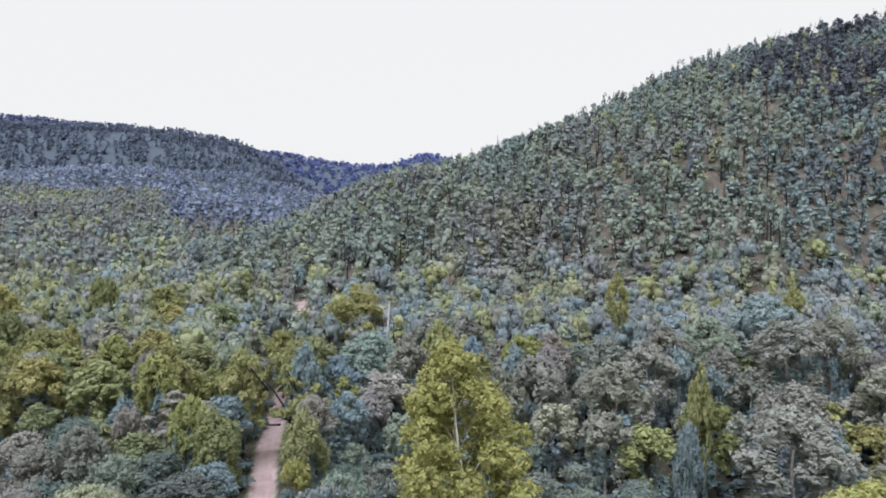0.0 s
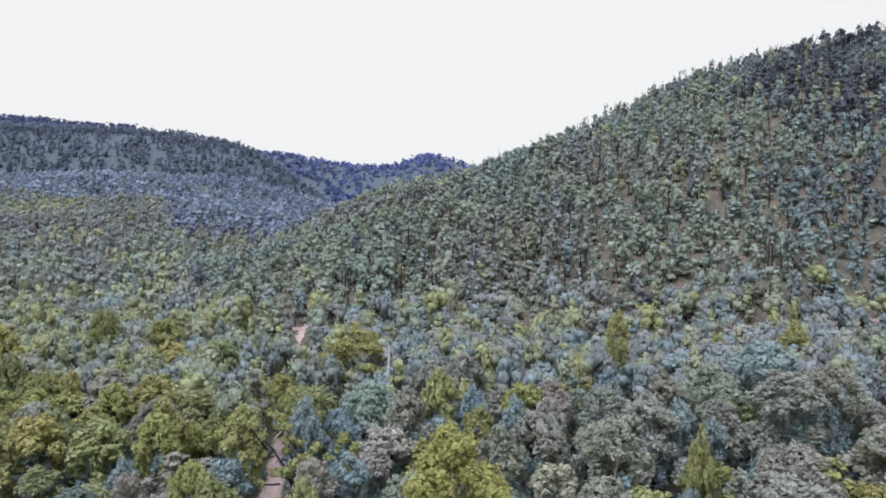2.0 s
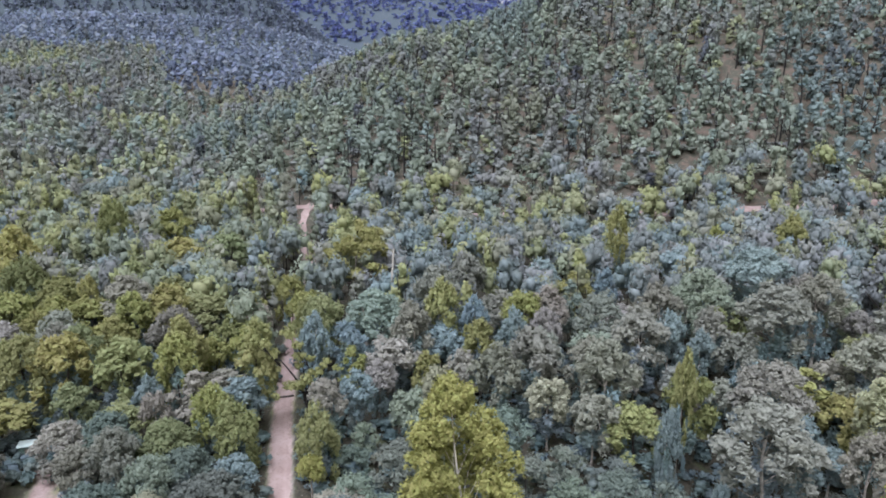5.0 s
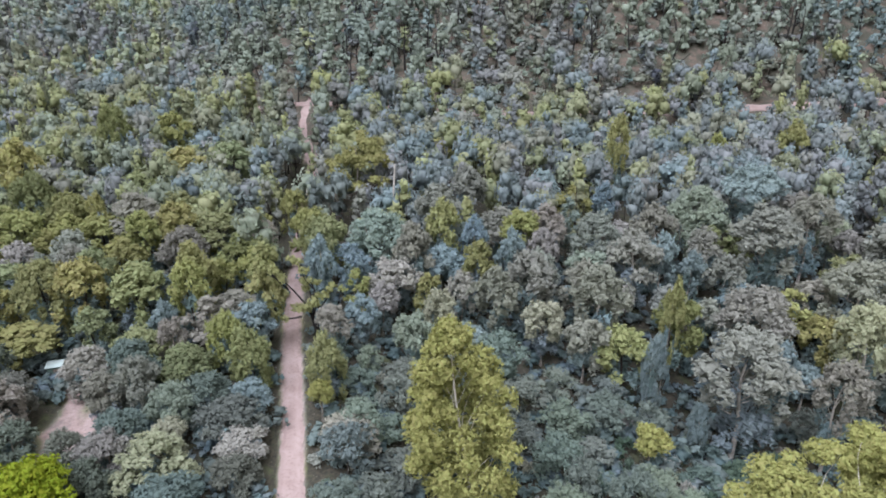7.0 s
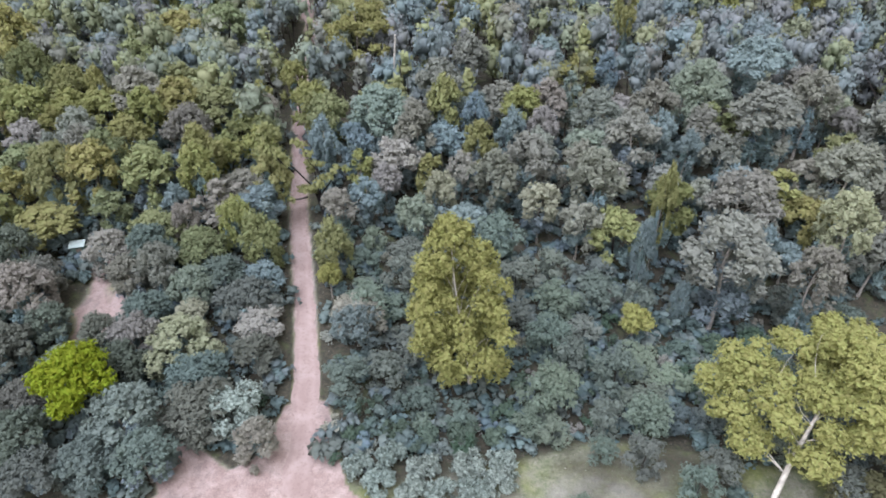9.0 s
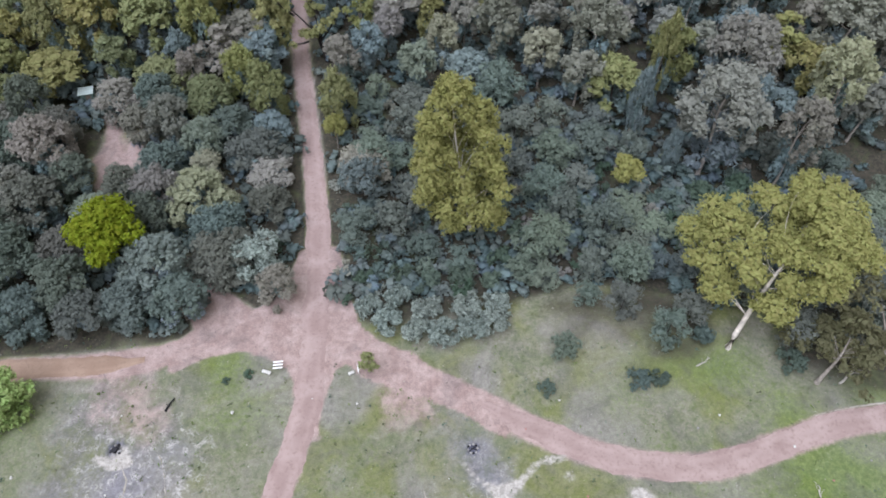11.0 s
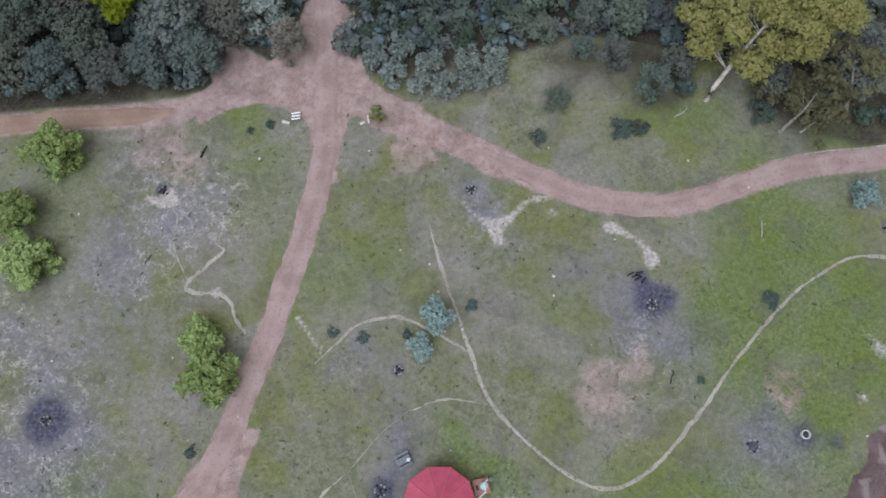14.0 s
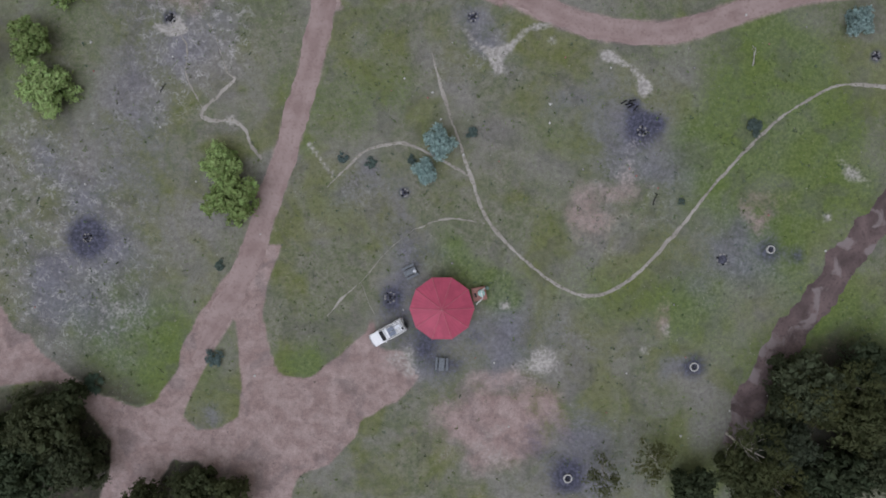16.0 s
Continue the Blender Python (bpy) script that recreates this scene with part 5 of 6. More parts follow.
def wood(name, protos, xy, heights, widths, mats, label, rng, sink=0.0, tints=None):
    """A wood of many trees in one mesh; each tree has its own tint."""
    vs, fs, ms, ts_, at = [], [], [], [], 0
    z = land(xy[:, 0], xy[:, 1]) - sink
    pick = rng.integers(0, len(protos), len(xy))
    for k, (v, f, m) in enumerate(protos):
        sel = np.where(pick == k)[0]
        if not len(sel):
            continue
        a = rng.random(len(sel)) * 6.283
        c, s = np.cos(a)[:, None], np.sin(a)[:, None]
        X = (v[None, :, 0] * c - v[None, :, 1] * s) * widths[sel][:, None] + xy[sel, 0][:, None]
        Y = (v[None, :, 0] * s + v[None, :, 1] * c) * widths[sel][:, None] + xy[sel, 1][:, None]
        Z = v[None, :, 2] * heights[sel][:, None] + z[sel][:, None]
        X = X + rng.normal(size=(len(sel), 1)) * 0.06 * v[None, :, 2] * heights[sel][:, None]
        vs.append(np.stack([X, Y, Z], -1).reshape(-1, 3))
        fs.append((f[None] + (np.arange(len(sel)) * len(v))[:, None, None]).reshape(-1, 4) + at)
        ms.append(np.tile(m, len(sel)))
        t = rng.random(len(sel)) if tints is None else tints[sel]
        ts_.append(np.repeat(t, len(v)))
        at += len(sel) * len(v)
    me = quad_mesh(name, np.vstack(vs), np.vstack(fs), mats, np.concatenate(ms), smooth_shade=True)
    store(me, "tint", np.concatenate(ts_))
    return tagged(new(name, me), label, "woodland", kind="stuff")


def scatter(rng, xr, yr, gap, keep):
    """Places about gap apart: jittered close by, wholly random far off."""
    if gap > 9:
        n = int((xr[1] - xr[0]) * (yr[1] - yr[0]) / gap**2)
        p = np.stack([rng.uniform(*xr, n), rng.uniform(*yr, n)], -1)
        return p[keep(p[:, 0], p[:, 1])]
    x, y = np.meshgrid(np.arange(*xr, gap), np.arange(*yr, gap))
    p = np.stack([x.ravel(), y.ravel()], -1) + rng.uniform(-0.75, 0.75, (x.size, 2)) * gap
    return p[keep(p[:, 0], p[:, 1])]


rw = np.random.default_rng(11)


def hill_tint(p, rng):
    """Broad drifts of colour across a hillside, with single trees that differ."""
    drift = np.array([noise.noise((x * 0.018, y * 0.018, 4.0)) for x, y in p]) * 0.45 + 0.45
    drift = drift - 0.5 * smooth(60, 230, p[:, 0])
    return np.clip(np.where(rng.random(len(p)) < 0.25, rng.random(len(p)), drift), 0, 1)



main_line = LINES["main"]
gravel_line = curve_through(GRAVEL, 4.0)
p = scatter(rw, (-175, 175), (122, 216), 5.0, lambda x, y: (np.abs(x) < 0.66 * y + 12) & (near(main_line, x, y) > 3.4) & (near(gravel_line, x, y) > 2.6))
p = np.array([q for q in p if all((q[0] - a) ** 2 + (q[1] - b) ** 2 > (0.7 * c + 1.8) ** 2 for a, b, c in PLACED if b > 110)])
tint = np.clip(np.where(p[:, 0] < -20, 0.33, 0.6) + rw.normal(size=len(p)) * 0.25, 0, 1)
wood("valley_woodland", [simple_tree(200 + k, "heads", 300, 0.075, 7) for k in range(4)] + [simple_tree(206 + k, "upright", 260, 0.078, 7) for k in range(4)], p, rw.uniform(10.5, 16, len(p)), rw.uniform(8, 11.5, len(p)), [LEAF_WOOD, BARK_DARK], "dense mixed gum forest across the valley floor", rw, tints=tint)
p = scatter(rw, (-85, 85), (47, 128), 2.7, lambda x, y: (y > wood_edge(x) + 1.5) & (near(main_line, x, y) > np.where(y < 92, 3.0, 2.3)) & (near(LINES["spur"], x, y) > 2.6) & (np.hypot(x + 51, y - 76) > 7) & (np.abs(x) < 0.7 * y + 14))
wood("forest_undergrowth", [simple_tree(290 + k, "bush", 40, 0.24, 3) for k in range(5)], p, rw.uniform(1.0, 3.4, len(p)), rw.uniform(2.4, 4.2, len(p)), [LEAF_UNDER, BARK_DARK], "dense dark green undergrowth on the forest floor", rw)
hill_keep = lambda x, y: (np.abs(x) < 0.66 * y + 20) & (y < 490 + 0.1 * x) & (near(gravel_line, x, y) > 3.0) & (y > 214) & (x > -0.42 * y + 10)
# bare reddish patches keep the regrowth apart
bare = lambda p: np.array([noise.noise((x * 0.03, y * 0.022, 8.0)) for x, y in p])
p = scatter(rw, (-220, 350), (205, 520), 6.5, hill_keep)
p = p[bare(p) < 0.54]
wood("burnt_hill_regrowth", [simple_tree(220 + k, "upright", 84, 0.16, 7) for k in range(6)] + [simple_tree(230 + k, "dome", 56, 0.15) for k in range(2)], p, rw.uniform(7, 13.5, len(p)), rw.uniform(6.5, 10.5, len(p)), [LEAF_HILL, BARK_BURNT], "regrowing gums with blackened trunks on the burnt hillside", rw, tints=hill_tint(p, rw))
p = scatter(rw, (-220, 350), (205, 500), 6.6, hill_keep)
p = p[bare(p) < 0.7]
wood("burnt_hill_scrub", [simple_tree(335 + k, "bush", 22, 0.26, 2) for k in range(4)], p, rw.uniform(2, 4.5, len(p)), rw.uniform(4.5, 7.5, len(p)), [LEAF_HILL, BARK_BURNT], "blue-green scrub growing between the burnt gums", rw, tints=np.clip(hill_tint(p, rw) + 0.25, 0, 1))
p = scatter(rw, (-180, 350), (218, 500), 13, lambda x, y: (np.abs(x) < 0.66 * y + 20) & (y < 480 + 0.1 * x) & (x > -0.3 * y))
wood("burnt_snags", [simple_tree(240 + k, "snag", 0, 0) for k in range(5)], p, rw.uniform(9, 16, len(p)), rw.uniform(9, 15, len(p)), [LEAF_HILL, BARK_BURNT], "bare blackened dead trees on the burnt hillside", rw)
p = scatter(rw, (-60, 350), (440, 492), 5.5, lambda x, y: (np.abs(y - 452 - 0.1 * np.clip(x - 65, 0, None)) < 9) & (np.abs(x) < 0.66 * y + 20))
wood("ridge_top_trees", [simple_tree(280 + k, "upright", 70, 0.14) for k in range(4)] + [simple_tree(284 + k, "pole", 70, 0.11) for k in range(2)] + [simple_tree(286, "snag", 0, 0)], p, 8 + 9 * rw.random(len(p)) ** 1.5, rw.uniform(6, 9, len(p)), [LEAF_HILL, BARK_BURNT], "ragged blackened gums along the hill's skyline", rw, tints=0.2 * rw.random(len(p)))
p = scatter(rw, (-420, 20), (210, 620), 6.9, lambda x, y: (np.abs(x) < 0.66 * y + 20) & (x <= -0.42 * y + 14) & (near(gravel_line, x, y) > 4))
wood("slope_woodland", [simple_tree(250 + k, "upright", 48, 0.19, 4) for k in range(5)] + [simple_tree(256, "dome", 44, 0.16)], p, rw.uniform(9, 14, len(p)), rw.uniform(8, 12, len(p)), [LEAF_HILL, BARK_DARK], "gum forest climbing the valley's far slope", rw, tints=np.clip(hill_tint(p, rw) + 0.15, 0, 1))
# the three farthest woods carry painted haze in their leaf colours
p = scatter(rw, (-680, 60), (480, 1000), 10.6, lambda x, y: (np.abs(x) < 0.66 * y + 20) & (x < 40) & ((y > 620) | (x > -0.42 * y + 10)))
wood("ridge_woodland", [simple_tree(260 + k, "upright", 18, 0.32, 3) for k in range(4)], p, rw.uniform(9, 14, len(p)), rw.uniform(11, 16, len(p)), [LEAF_FAR_HAZE, BARK_DARK], "haze-tinted dark blue-green forest on the long ridge", rw)
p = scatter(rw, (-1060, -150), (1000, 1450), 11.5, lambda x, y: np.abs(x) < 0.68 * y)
wood("shoulder_woodland", [simple_tree(265 + k, "upright", 12, 0.34, 4) for k in range(4)], p, rw.uniform(9, 16, len(p)), rw.uniform(14, 20, len(p)), [LEAF_RIDGE_HAZE, BARK_DARK], "haze-tinted blue-green forest on the hill's shoulder", rw)
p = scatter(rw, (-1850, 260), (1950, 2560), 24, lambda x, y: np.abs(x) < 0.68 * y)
# tint runs paler and bluer towards the peak, as painted haze
wood("ridge_forest_far", [simple_tree(270 + k, "upright", 9, 0.4, 3) for k in range(4)], p, rw.uniform(10, 18, len(p)), rw.uniform(28, 38, len(p)), [LEAF_PEAK_HAZE, BARK_DARK], "haze-tinted blue forest on a distant ridge and peak", rw, tints=np.clip((p[:, 0] + 800) / 800 + 0.15 * rw.normal(size=len(p)), 0, 1))
for root in PROTOS:
    if root.name not in USED:
        for piece in list(root.children):
            bpy.data.objects.remove(piece)
        bpy.data.objects.remove(root)

# ---- things in the clearing ----


def part(name, bm, mat, parent=None, label=""):
    me = bpy.data.meshes.new(name)
    bm.to_mesh(me)
    bm.free()
    me.materials.append(mat)
    ob = new(name, me)
    ob.parent = parent
    return tagged(ob, label)


def thing(name, x, y, turn=0.0, label="", category="", group="", dz=0.0):
    ob = new(name)
    ob.matrix_basis = pose(x, y, float(land(x, y)) + dz, 0, 0, turn)
    return tagged(ob, label, category, group)


def box(bm, c, s, turn=0.0, bevel=0.02, m=None):
    k = (Matrix.Translation(c) @ Matrix.Rotation(radians(turn), 4, "Z") @ Matrix.Diagonal((*s, 1))) if m is None else m
    got = bmesh.ops.create_cube(bm, size=1, matrix=k)
    if bevel:
        bmesh.ops.bevel(bm, geom=list({e for v in got["verts"] for e in v.link_edges}), offset=bevel, segments=1, affect="EDGES")
    return bm


def one_box(c, s, turn=0.0, bevel=0.02):
    return box(bmesh.new(), c, s, turn, bevel)


def rod(bm, a, b, r, r2=None, sides=8):
    a, b = Vector(a), Vector(b)
    m = Matrix.Translation((a + b) / 2) @ (b - a).to_track_quat("Z", "Y").to_matrix().to_4x4()
    bmesh.ops.create_cone(bm, cap_ends=True, segments=sides, radius1=r, radius2=r if r2 is None else r2, depth=(b - a).length, matrix=m)
    return bm


def one_rod(a, b, r, r2=None, sides=8):
    return rod(bmesh.new(), a, b, r, r2, sides)


def ring(bm, c, r_out, r_in, h, sides=24, wob=0.0):
    """An open-topped ring with a wall of some thickness."""
    rows = []
    for r, z in ((r_out, 0), (r_out, h), (r_in, h), (r_in, 0)):
        rows.append([bm.verts.new((c[0] + r * (1 + wob * math.sin(3 * q)) * math.cos(q), c[1] + r * math.sin(q), c[2] + z)) for q in np.linspace(0, 2 * math.pi, sides, endpoint=False)])
    for a, b in zip(rows, rows[1:] + rows[:1]):
        for k in range(sides):
            bm.faces.new((a[k], a[(k + 1) % sides], b[(k + 1) % sides], b[k]))
    return bm


def lump(bm, c, s, seed, detail=2):
    """A worn stone."""
    got = bmesh.ops.create_icosphere(bm, subdivisions=detail, radius=1)
    for v in got["verts"]:
        k = 1 + 0.28 * noise.noise(v.co * 1.3 + Vector((seed * 3.1, seed * 1.7, 0)))
        v.co = Vector((v.co.x * s[0] * k + c[0], v.co.y * s[1] * k + c[1], max(v.co.z, -0.5) * s[2] * k + c[2]))
    return bm


def prism(pts, width, bevel=0.05):
    """A side profile (x, z) given breadth along y."""
    bm = bmesh.new()
    f = bm.faces.new([bm.verts.new((x, -width / 2, z)) for x, z in pts])
    got = bmesh.ops.extrude_face_region(bm, geom=[f])
    bmesh.ops.translate(bm, vec=(0, width, 0), verts=[g for g in got["geom"] if isinstance(g, bmesh.types.BMVert)])
    bmesh.ops.recalc_face_normals(bm, faces=bm.faces)
    if bevel:
        bmesh.ops.bevel(bm, geom=bm.edges[:], offset=bevel, segments=2, affect="EDGES")
    return bm


RED_ROOF = plain("red_roof_sheet", (0.46, 0.075, 0.13), 0.5, vary=0.14, scale=0.8, spec=0.4)
RED_CAP = plain("red_ridge_cap", (0.5, 0.15, 0.19), 0.45, vary=0.12, scale=2)
TIMBER = plain("weathered_timber", (0.25, 0.21, 0.17), 0.85, vary=0.35, scale=5)
GREY_STEEL = plain("galvanised_steel", (0.42, 0.43, 0.44), 0.4, 0.7, vary=0.2, scale=5)
WHITE_PAINT = plain("white_paint", (0.88, 0.88, 0.88), 0.35, vary=0.06, scale=2, spec=0.5)
WHITE_PLASTIC = plain("white_plastic", (0.75, 0.75, 0.73), 0.5, vary=0.08, scale=4)
DARK_GLASS = plain("dark_glass", (0.02, 0.025, 0.03), 0.08, vary=0.1, spec=0.6)
BLACK_RUBBER = plain("black_rubber", (0.025, 0.025, 0.026), 0.85, vary=0.2)
BLACK_PLASTIC = plain("black_plastic", (0.03, 0.03, 0.032), 0.55, vary=0.2)
SOLAR = plain("solar_cell", (0.1, 0.13, 0.19), 0.25, vary=0.2, scale=8, spec=0.6)
TANK_GREEN = plain("tank_pale_green", (0.36, 0.55, 0.5), 0.5, vary=0.12, scale=3)
BRICK = plain("brick_red", (0.4, 0.2, 0.17), 0.85, vary=0.3, scale=8)
MORTAR = plain("mortar_grey", (0.35, 0.32, 0.3), 0.95, vary=0.2, scale=9)
CONCRETE = plain("pale_concrete", (0.6, 0.59, 0.56), 0.9, vary=0.2, scale=4)
STONE = plain("field_stone", (0.33, 0.32, 0.31), 0.9, vary=0.35, scale=3)
ASH = plain("wood_ash", (0.5, 0.49, 0.48), 0.95, vary=0.3, scale=4)
EMBER_BED = plain("blue_grey_ash", (0.09, 0.092, 0.12), 0.95, vary=0.5, scale=4)
CHARCOAL = plain("charcoal", (0.02, 0.02, 0.021), 0.95, vary=0.4, scale=6)
DEADWOOD = plain("bleached_wood", (0.5, 0.47, 0.43), 0.85, vary=0.3, scale=4)
SHED_ROOF = plain("shed_roof_pale", (0.42, 0.5, 0.48), 0.5, vary=0.12, scale=2)
SHED_WALL = plain("shed_wall_green", (0.16, 0.24, 0.2), 0.7, vary=0.2, scale=3)
TABLE_GREY = plain("table_slate_grey", (0.2, 0.22, 0.24), 0.7, vary=0.2, scale=4)
POT = plain("cast_iron", (0.03, 0.03, 0.035), 0.5, 0.4, vary=0.2)


def shelter():
    """An open ten-sided picnic shelter under a red sheet roof."""
    s = thing("picnic_shelter", 0.2, -8.8, 19, "ten-sided open shelter with faded red sheet-metal roof", "shelter")
    n, eave, rise, R = 10, 2.55, 1.55, 4.45
    corner = [(R * math.cos(math.radians(18 + 36 * k)), R * math.sin(math.radians(18 + 36 * k))) for k in range(n)]
    for k in range(n):
        (ax, ay), (bx, by) = corner[k], corner[(k + 1) % n]
        bm = bmesh.new()
        # a folded sheet: shallow ribs run from the ridge cap to the eave
        cols = 9
        top, low, und = [], [], []
        for q in range(cols + 1):
            f = q / cols
            ex, ey = ax + (bx - ax) * f, ay + (by - ay) * f
            lift = 0.018 if q % 2 else 0.0
            low.append(bm.verts.new((ex * 1.0, ey * 1.0, eave + lift)))
            und.append(bm.verts.new((ex, ey, eave + lift - 0.05)))
            top.append(bm.verts.new((ex * 0.04, ey * 0.04, eave + rise * 0.96 + lift * 0.2)))
        for q in range(cols):
            bm.faces.new((low[q], low[q + 1], top[q + 1], top[q]))
            bm.faces.new((und[q + 1], und[q], low[q], low[q + 1])) if False else bm.faces.new((und[q], und[q + 1], low[q + 1], low[q]))
        part("roof_panel", bm, RED_ROOF, s)
    for k in range(n):
        x, y = corner[k]
        part("ridge_cap", one_rod((x * 1.005, y * 1.005, eave + 0.02), (x * 0.03, y * 0.03, eave + rise * 0.98 + 0.02), 0.055, 0.05, 6), RED_CAP, s)
        part("post", one_box((x * 0.9, y * 0.9, eave / 2 + 0.04), (0.14, 0.14, eave + 0.25), 18 + 36 * k), TIMBER, s)
        nx_, ny_ = corner[(k + 1) % n]
        part("beam", one_rod((x * 0.9, y * 0.9, eave - 0.02), (nx_ * 0.9, ny_ * 0.9, eave - 0.02), 0.07, sides=4), TIMBER, s)
    part("finial", one_rod((0, 0, eave + rise * 0.9), (0, 0, eave + rise + 0.08), 0.22, 0.1, 10), RED_CAP, s)
    return s


shelter()


def tank_stand():
    t = thing("water_tank_stand", 5.35, -6.9, 12, "brick stand carrying a pale green water tank beside the shelter", "water tank")
    base = part("base", one_box((0, 0, 0.42), (1.76, 1.66, 0.9), 0, 0.01), MORTAR, t)
    slab = part("slab", one_box((0, 0, 0.92), (1.95, 1.85, 0.1), 0, 0.02), BRICK, t)
    tank = part("tank", one_rod((0.28, 0.1, 0.96), (0.28, 0.1, 1.9), 0.48, 0.47, 20), TANK_GREEN, t)
    bm = bmesh.new()
    rod(bm, (0.28, 0.1, 1.9), (0.28, 0.1, 1.98), 0.45, 0.16, 20)
    lid = part("lid", bm, TANK_GREEN, tank)
    part("cap", one_rod((0.28, 0.1, 1.97), (0.28, 0.1, 2.06), 0.13, 0.12, 12), WHITE_PLASTIC, tank)
    part("hatch", one_box((-0.55, -0.05, 0.99), (0.26, 0.6, 0.08), 12, 0.02), BLACK_PLASTIC, t)
    bm = bmesh.new()
    rod(bm, (-0.75, -1.15, 2.45), (0.3, -0.55, 2.2), 0.07)
    rod(bm, (0.3, -0.55, 2.2), (0.38, 0.0, 2.05), 0.07)
    rod(bm, (0.38, 0.5, 2.0), (0.85, 0.75, 2.0), 0.06)
    rod(bm, (0.3, 0.2, 2.02), (0.38, 0.5, 2.0), 0.06)
    part("pipe", bm, WHITE_PLASTIC, t, "white plastic downpipe")
    bm = bmesh.new()
    box(bm, (0.06, 0.0, 0.0), (0.4, 0.1, 0.18), 0, 0.01)
    course = None
    for row in range(4):
        for side in range(4):
            for k in range(4):
                f = -0.64 + 0.43 * k + (0.1 if row % 2 else 0)
                z = 0.1 + 0.21 * row
                at = ((f, -0.845, z), 0) if side == 0 else ((f, 0.845, z), 0) if side == 1 else ((-0.895, f, z), 90) if side == 2 else ((0.895, f, z), 90)
                if course is None:
                    course = bpy.data.meshes.new("brick")
                    b2 = box(bmesh.new(), (0, 0, 0), (0.4, 0.1, 0.18), 0, 0.012)
                    b2.to_mesh(course)
                    b2.free()
                    course.materials.append(BRICK)
                ob = new("brick", course)
                ob.parent = base
                ob.matrix_basis = pose(*at[0], 0, 0, at[1])
    bm.free()
    part("drum", one_rod((1.25, 0.55, 0), (1.25, 0.55, 0.7), 0.28, 0.27, 14), SHED_WALL, t)
    return t


tank_stand()


def ute():
    """A white dual-cab ute with a canopy, roof rack, solar panels and a spare wheel."""
    u = thing("utility_vehicle", -7.25, -12.5, 210.5, "white four-wheel-drive ute with roof rack and solar panels", "vehicle")
    part("body", prism([(-2.55, 0.55), (-2.55, 1.08), (-0.9, 1.12), (0.95, 1.12), (1.15, 1.1), (2.35, 0.98), (2.58, 0.85), (2.6, 0.5), (2.1, 0.42), (-2.1, 0.42)], 1.86, 0.09), WHITE_PAINT, u)
    part("cabin", prism([(-0.85, 1.05), (-0.75, 1.78), (0.1, 1.82), (0.5, 1.78), (1.15, 1.08)], 1.6, 0.08), WHITE_PAINT, u)
    part("canopy", prism([(-2.5, 1.05), (-2.45, 1.8), (-0.92, 1.84), (-0.9, 1.05)], 1.78, 0.06), WHITE_PAINT, u)
    part("windscreen", prism([(0.5, 1.74), (1.1, 1.13), (1.17, 1.13), (0.57, 1.76)], 1.42, 0.01), DARK_GLASS, u)
    for sy in (-1, 1):
        w = part("side_window", prism([(-0.7, 1.2), (-0.62, 1.66), (0.4, 1.66), (0.85, 1.2)], 0.03, 0.006), DARK_GLASS, u)
        w.location = (0, sy * 0.8, 0)
        w2 = part("canopy_window", one_box((-1.7, sy * 0.895, 1.5), (1.2, 0.02, 0.36), 0, 0.006), DARK_GLASS, u)
        mir = part("mirror", one_box((0.78, sy * 1.03, 1.24), (0.14, 0.24, 0.2), 0, 0.04), WHITE_PAINT, u)
        part("headlight", one_box((2.44, sy * 0.68, 0.84), (0.2, 0.38, 0.16), 0, 0.04), GREY_STEEL, u)
        part("tail_light", one_box((-2.56, sy * 0.82, 0.9), (0.05, 0.14, 0.3), 0, 0.01), RED_CAP, u)
        part("rack_rail", one_rod((-2.4, sy * 0.74, 1.96), (0.35, sy * 0.74, 1.96), 0.035), GREY_STEEL, u)
        for wx in (-1.55, 1.6):
            tyre = part("wheel", ring(bmesh.new(), (0, 0, 0), 0.4, 0.24, 0.26, 20), BLACK_RUBBER, u)
            tyre.matrix_basis = pose(wx, sy * 0.8 + 0.13, 0.4, 90, 0, 0)
            part("rim", one_rod((0, 0, 0.04), (0, 0, 0.22), 0.25, 0.22, 14), GREY_STEEL, tyre)
    for k in range(6):
        x = -2.3 + 0.52 * k
        part("rack_bar", one_rod((x, -0.76, 1.94), (x, 0.76, 1.94), 0.028), GREY_STEEL, u)
    for k, (x, y) in enumerate(((-0.62, -0.33), (-0.62, 0.33))):
        part("solar_panel", one_box((x, y, 2.0), (1.0, 0.56, 0.04), 0, 0.008), SOLAR, u)
    part("roof_box", one_box((-1.7, -0.2, 2.06), (0.85, 0.5, 0.18), 0, 0.03), GREY_STEEL, u)
    part("awning", one_rod((-2.4, 0.86, 1.9), (0.1, 0.86, 1.9), 0.08), WHITE_PLASTIC, u)
    part("jerry_can", one_box((-2.15, 0.35, 2.1), (0.2, 0.36, 0.26), 0, 0.03), BLACK_PLASTIC, u)
    part("roof_vent", one_box((-1.35, 0.4, 2.03), (0.3, 0.3, 0.1), 0, 0.03), WHITE_PLASTIC, u)
    spare = part("spare_wheel", ring(bmesh.new(), (0, 0, 0), 0.4, 0.22, 0.25, 20), BLACK_RUBBER, u)
    spare.matrix_basis = pose(-2.58, 0.35, 1.15, 0, -90, 0)
    part("bull_bar", one_rod((2.66, -0.75, 0.72), (2.66, 0.75, 0.72), 0.06), GREY_STEEL, u)
    part("bumper", one_box((-2.62, 0, 0.58), (0.14, 1.7, 0.16), 0, 0.03), GREY_STEEL, u)
    part("snorkel", one_rod((0.95, -0.86, 1.05), (0.5, -0.8, 1.92), 0.05), BLACK_PLASTIC, u)
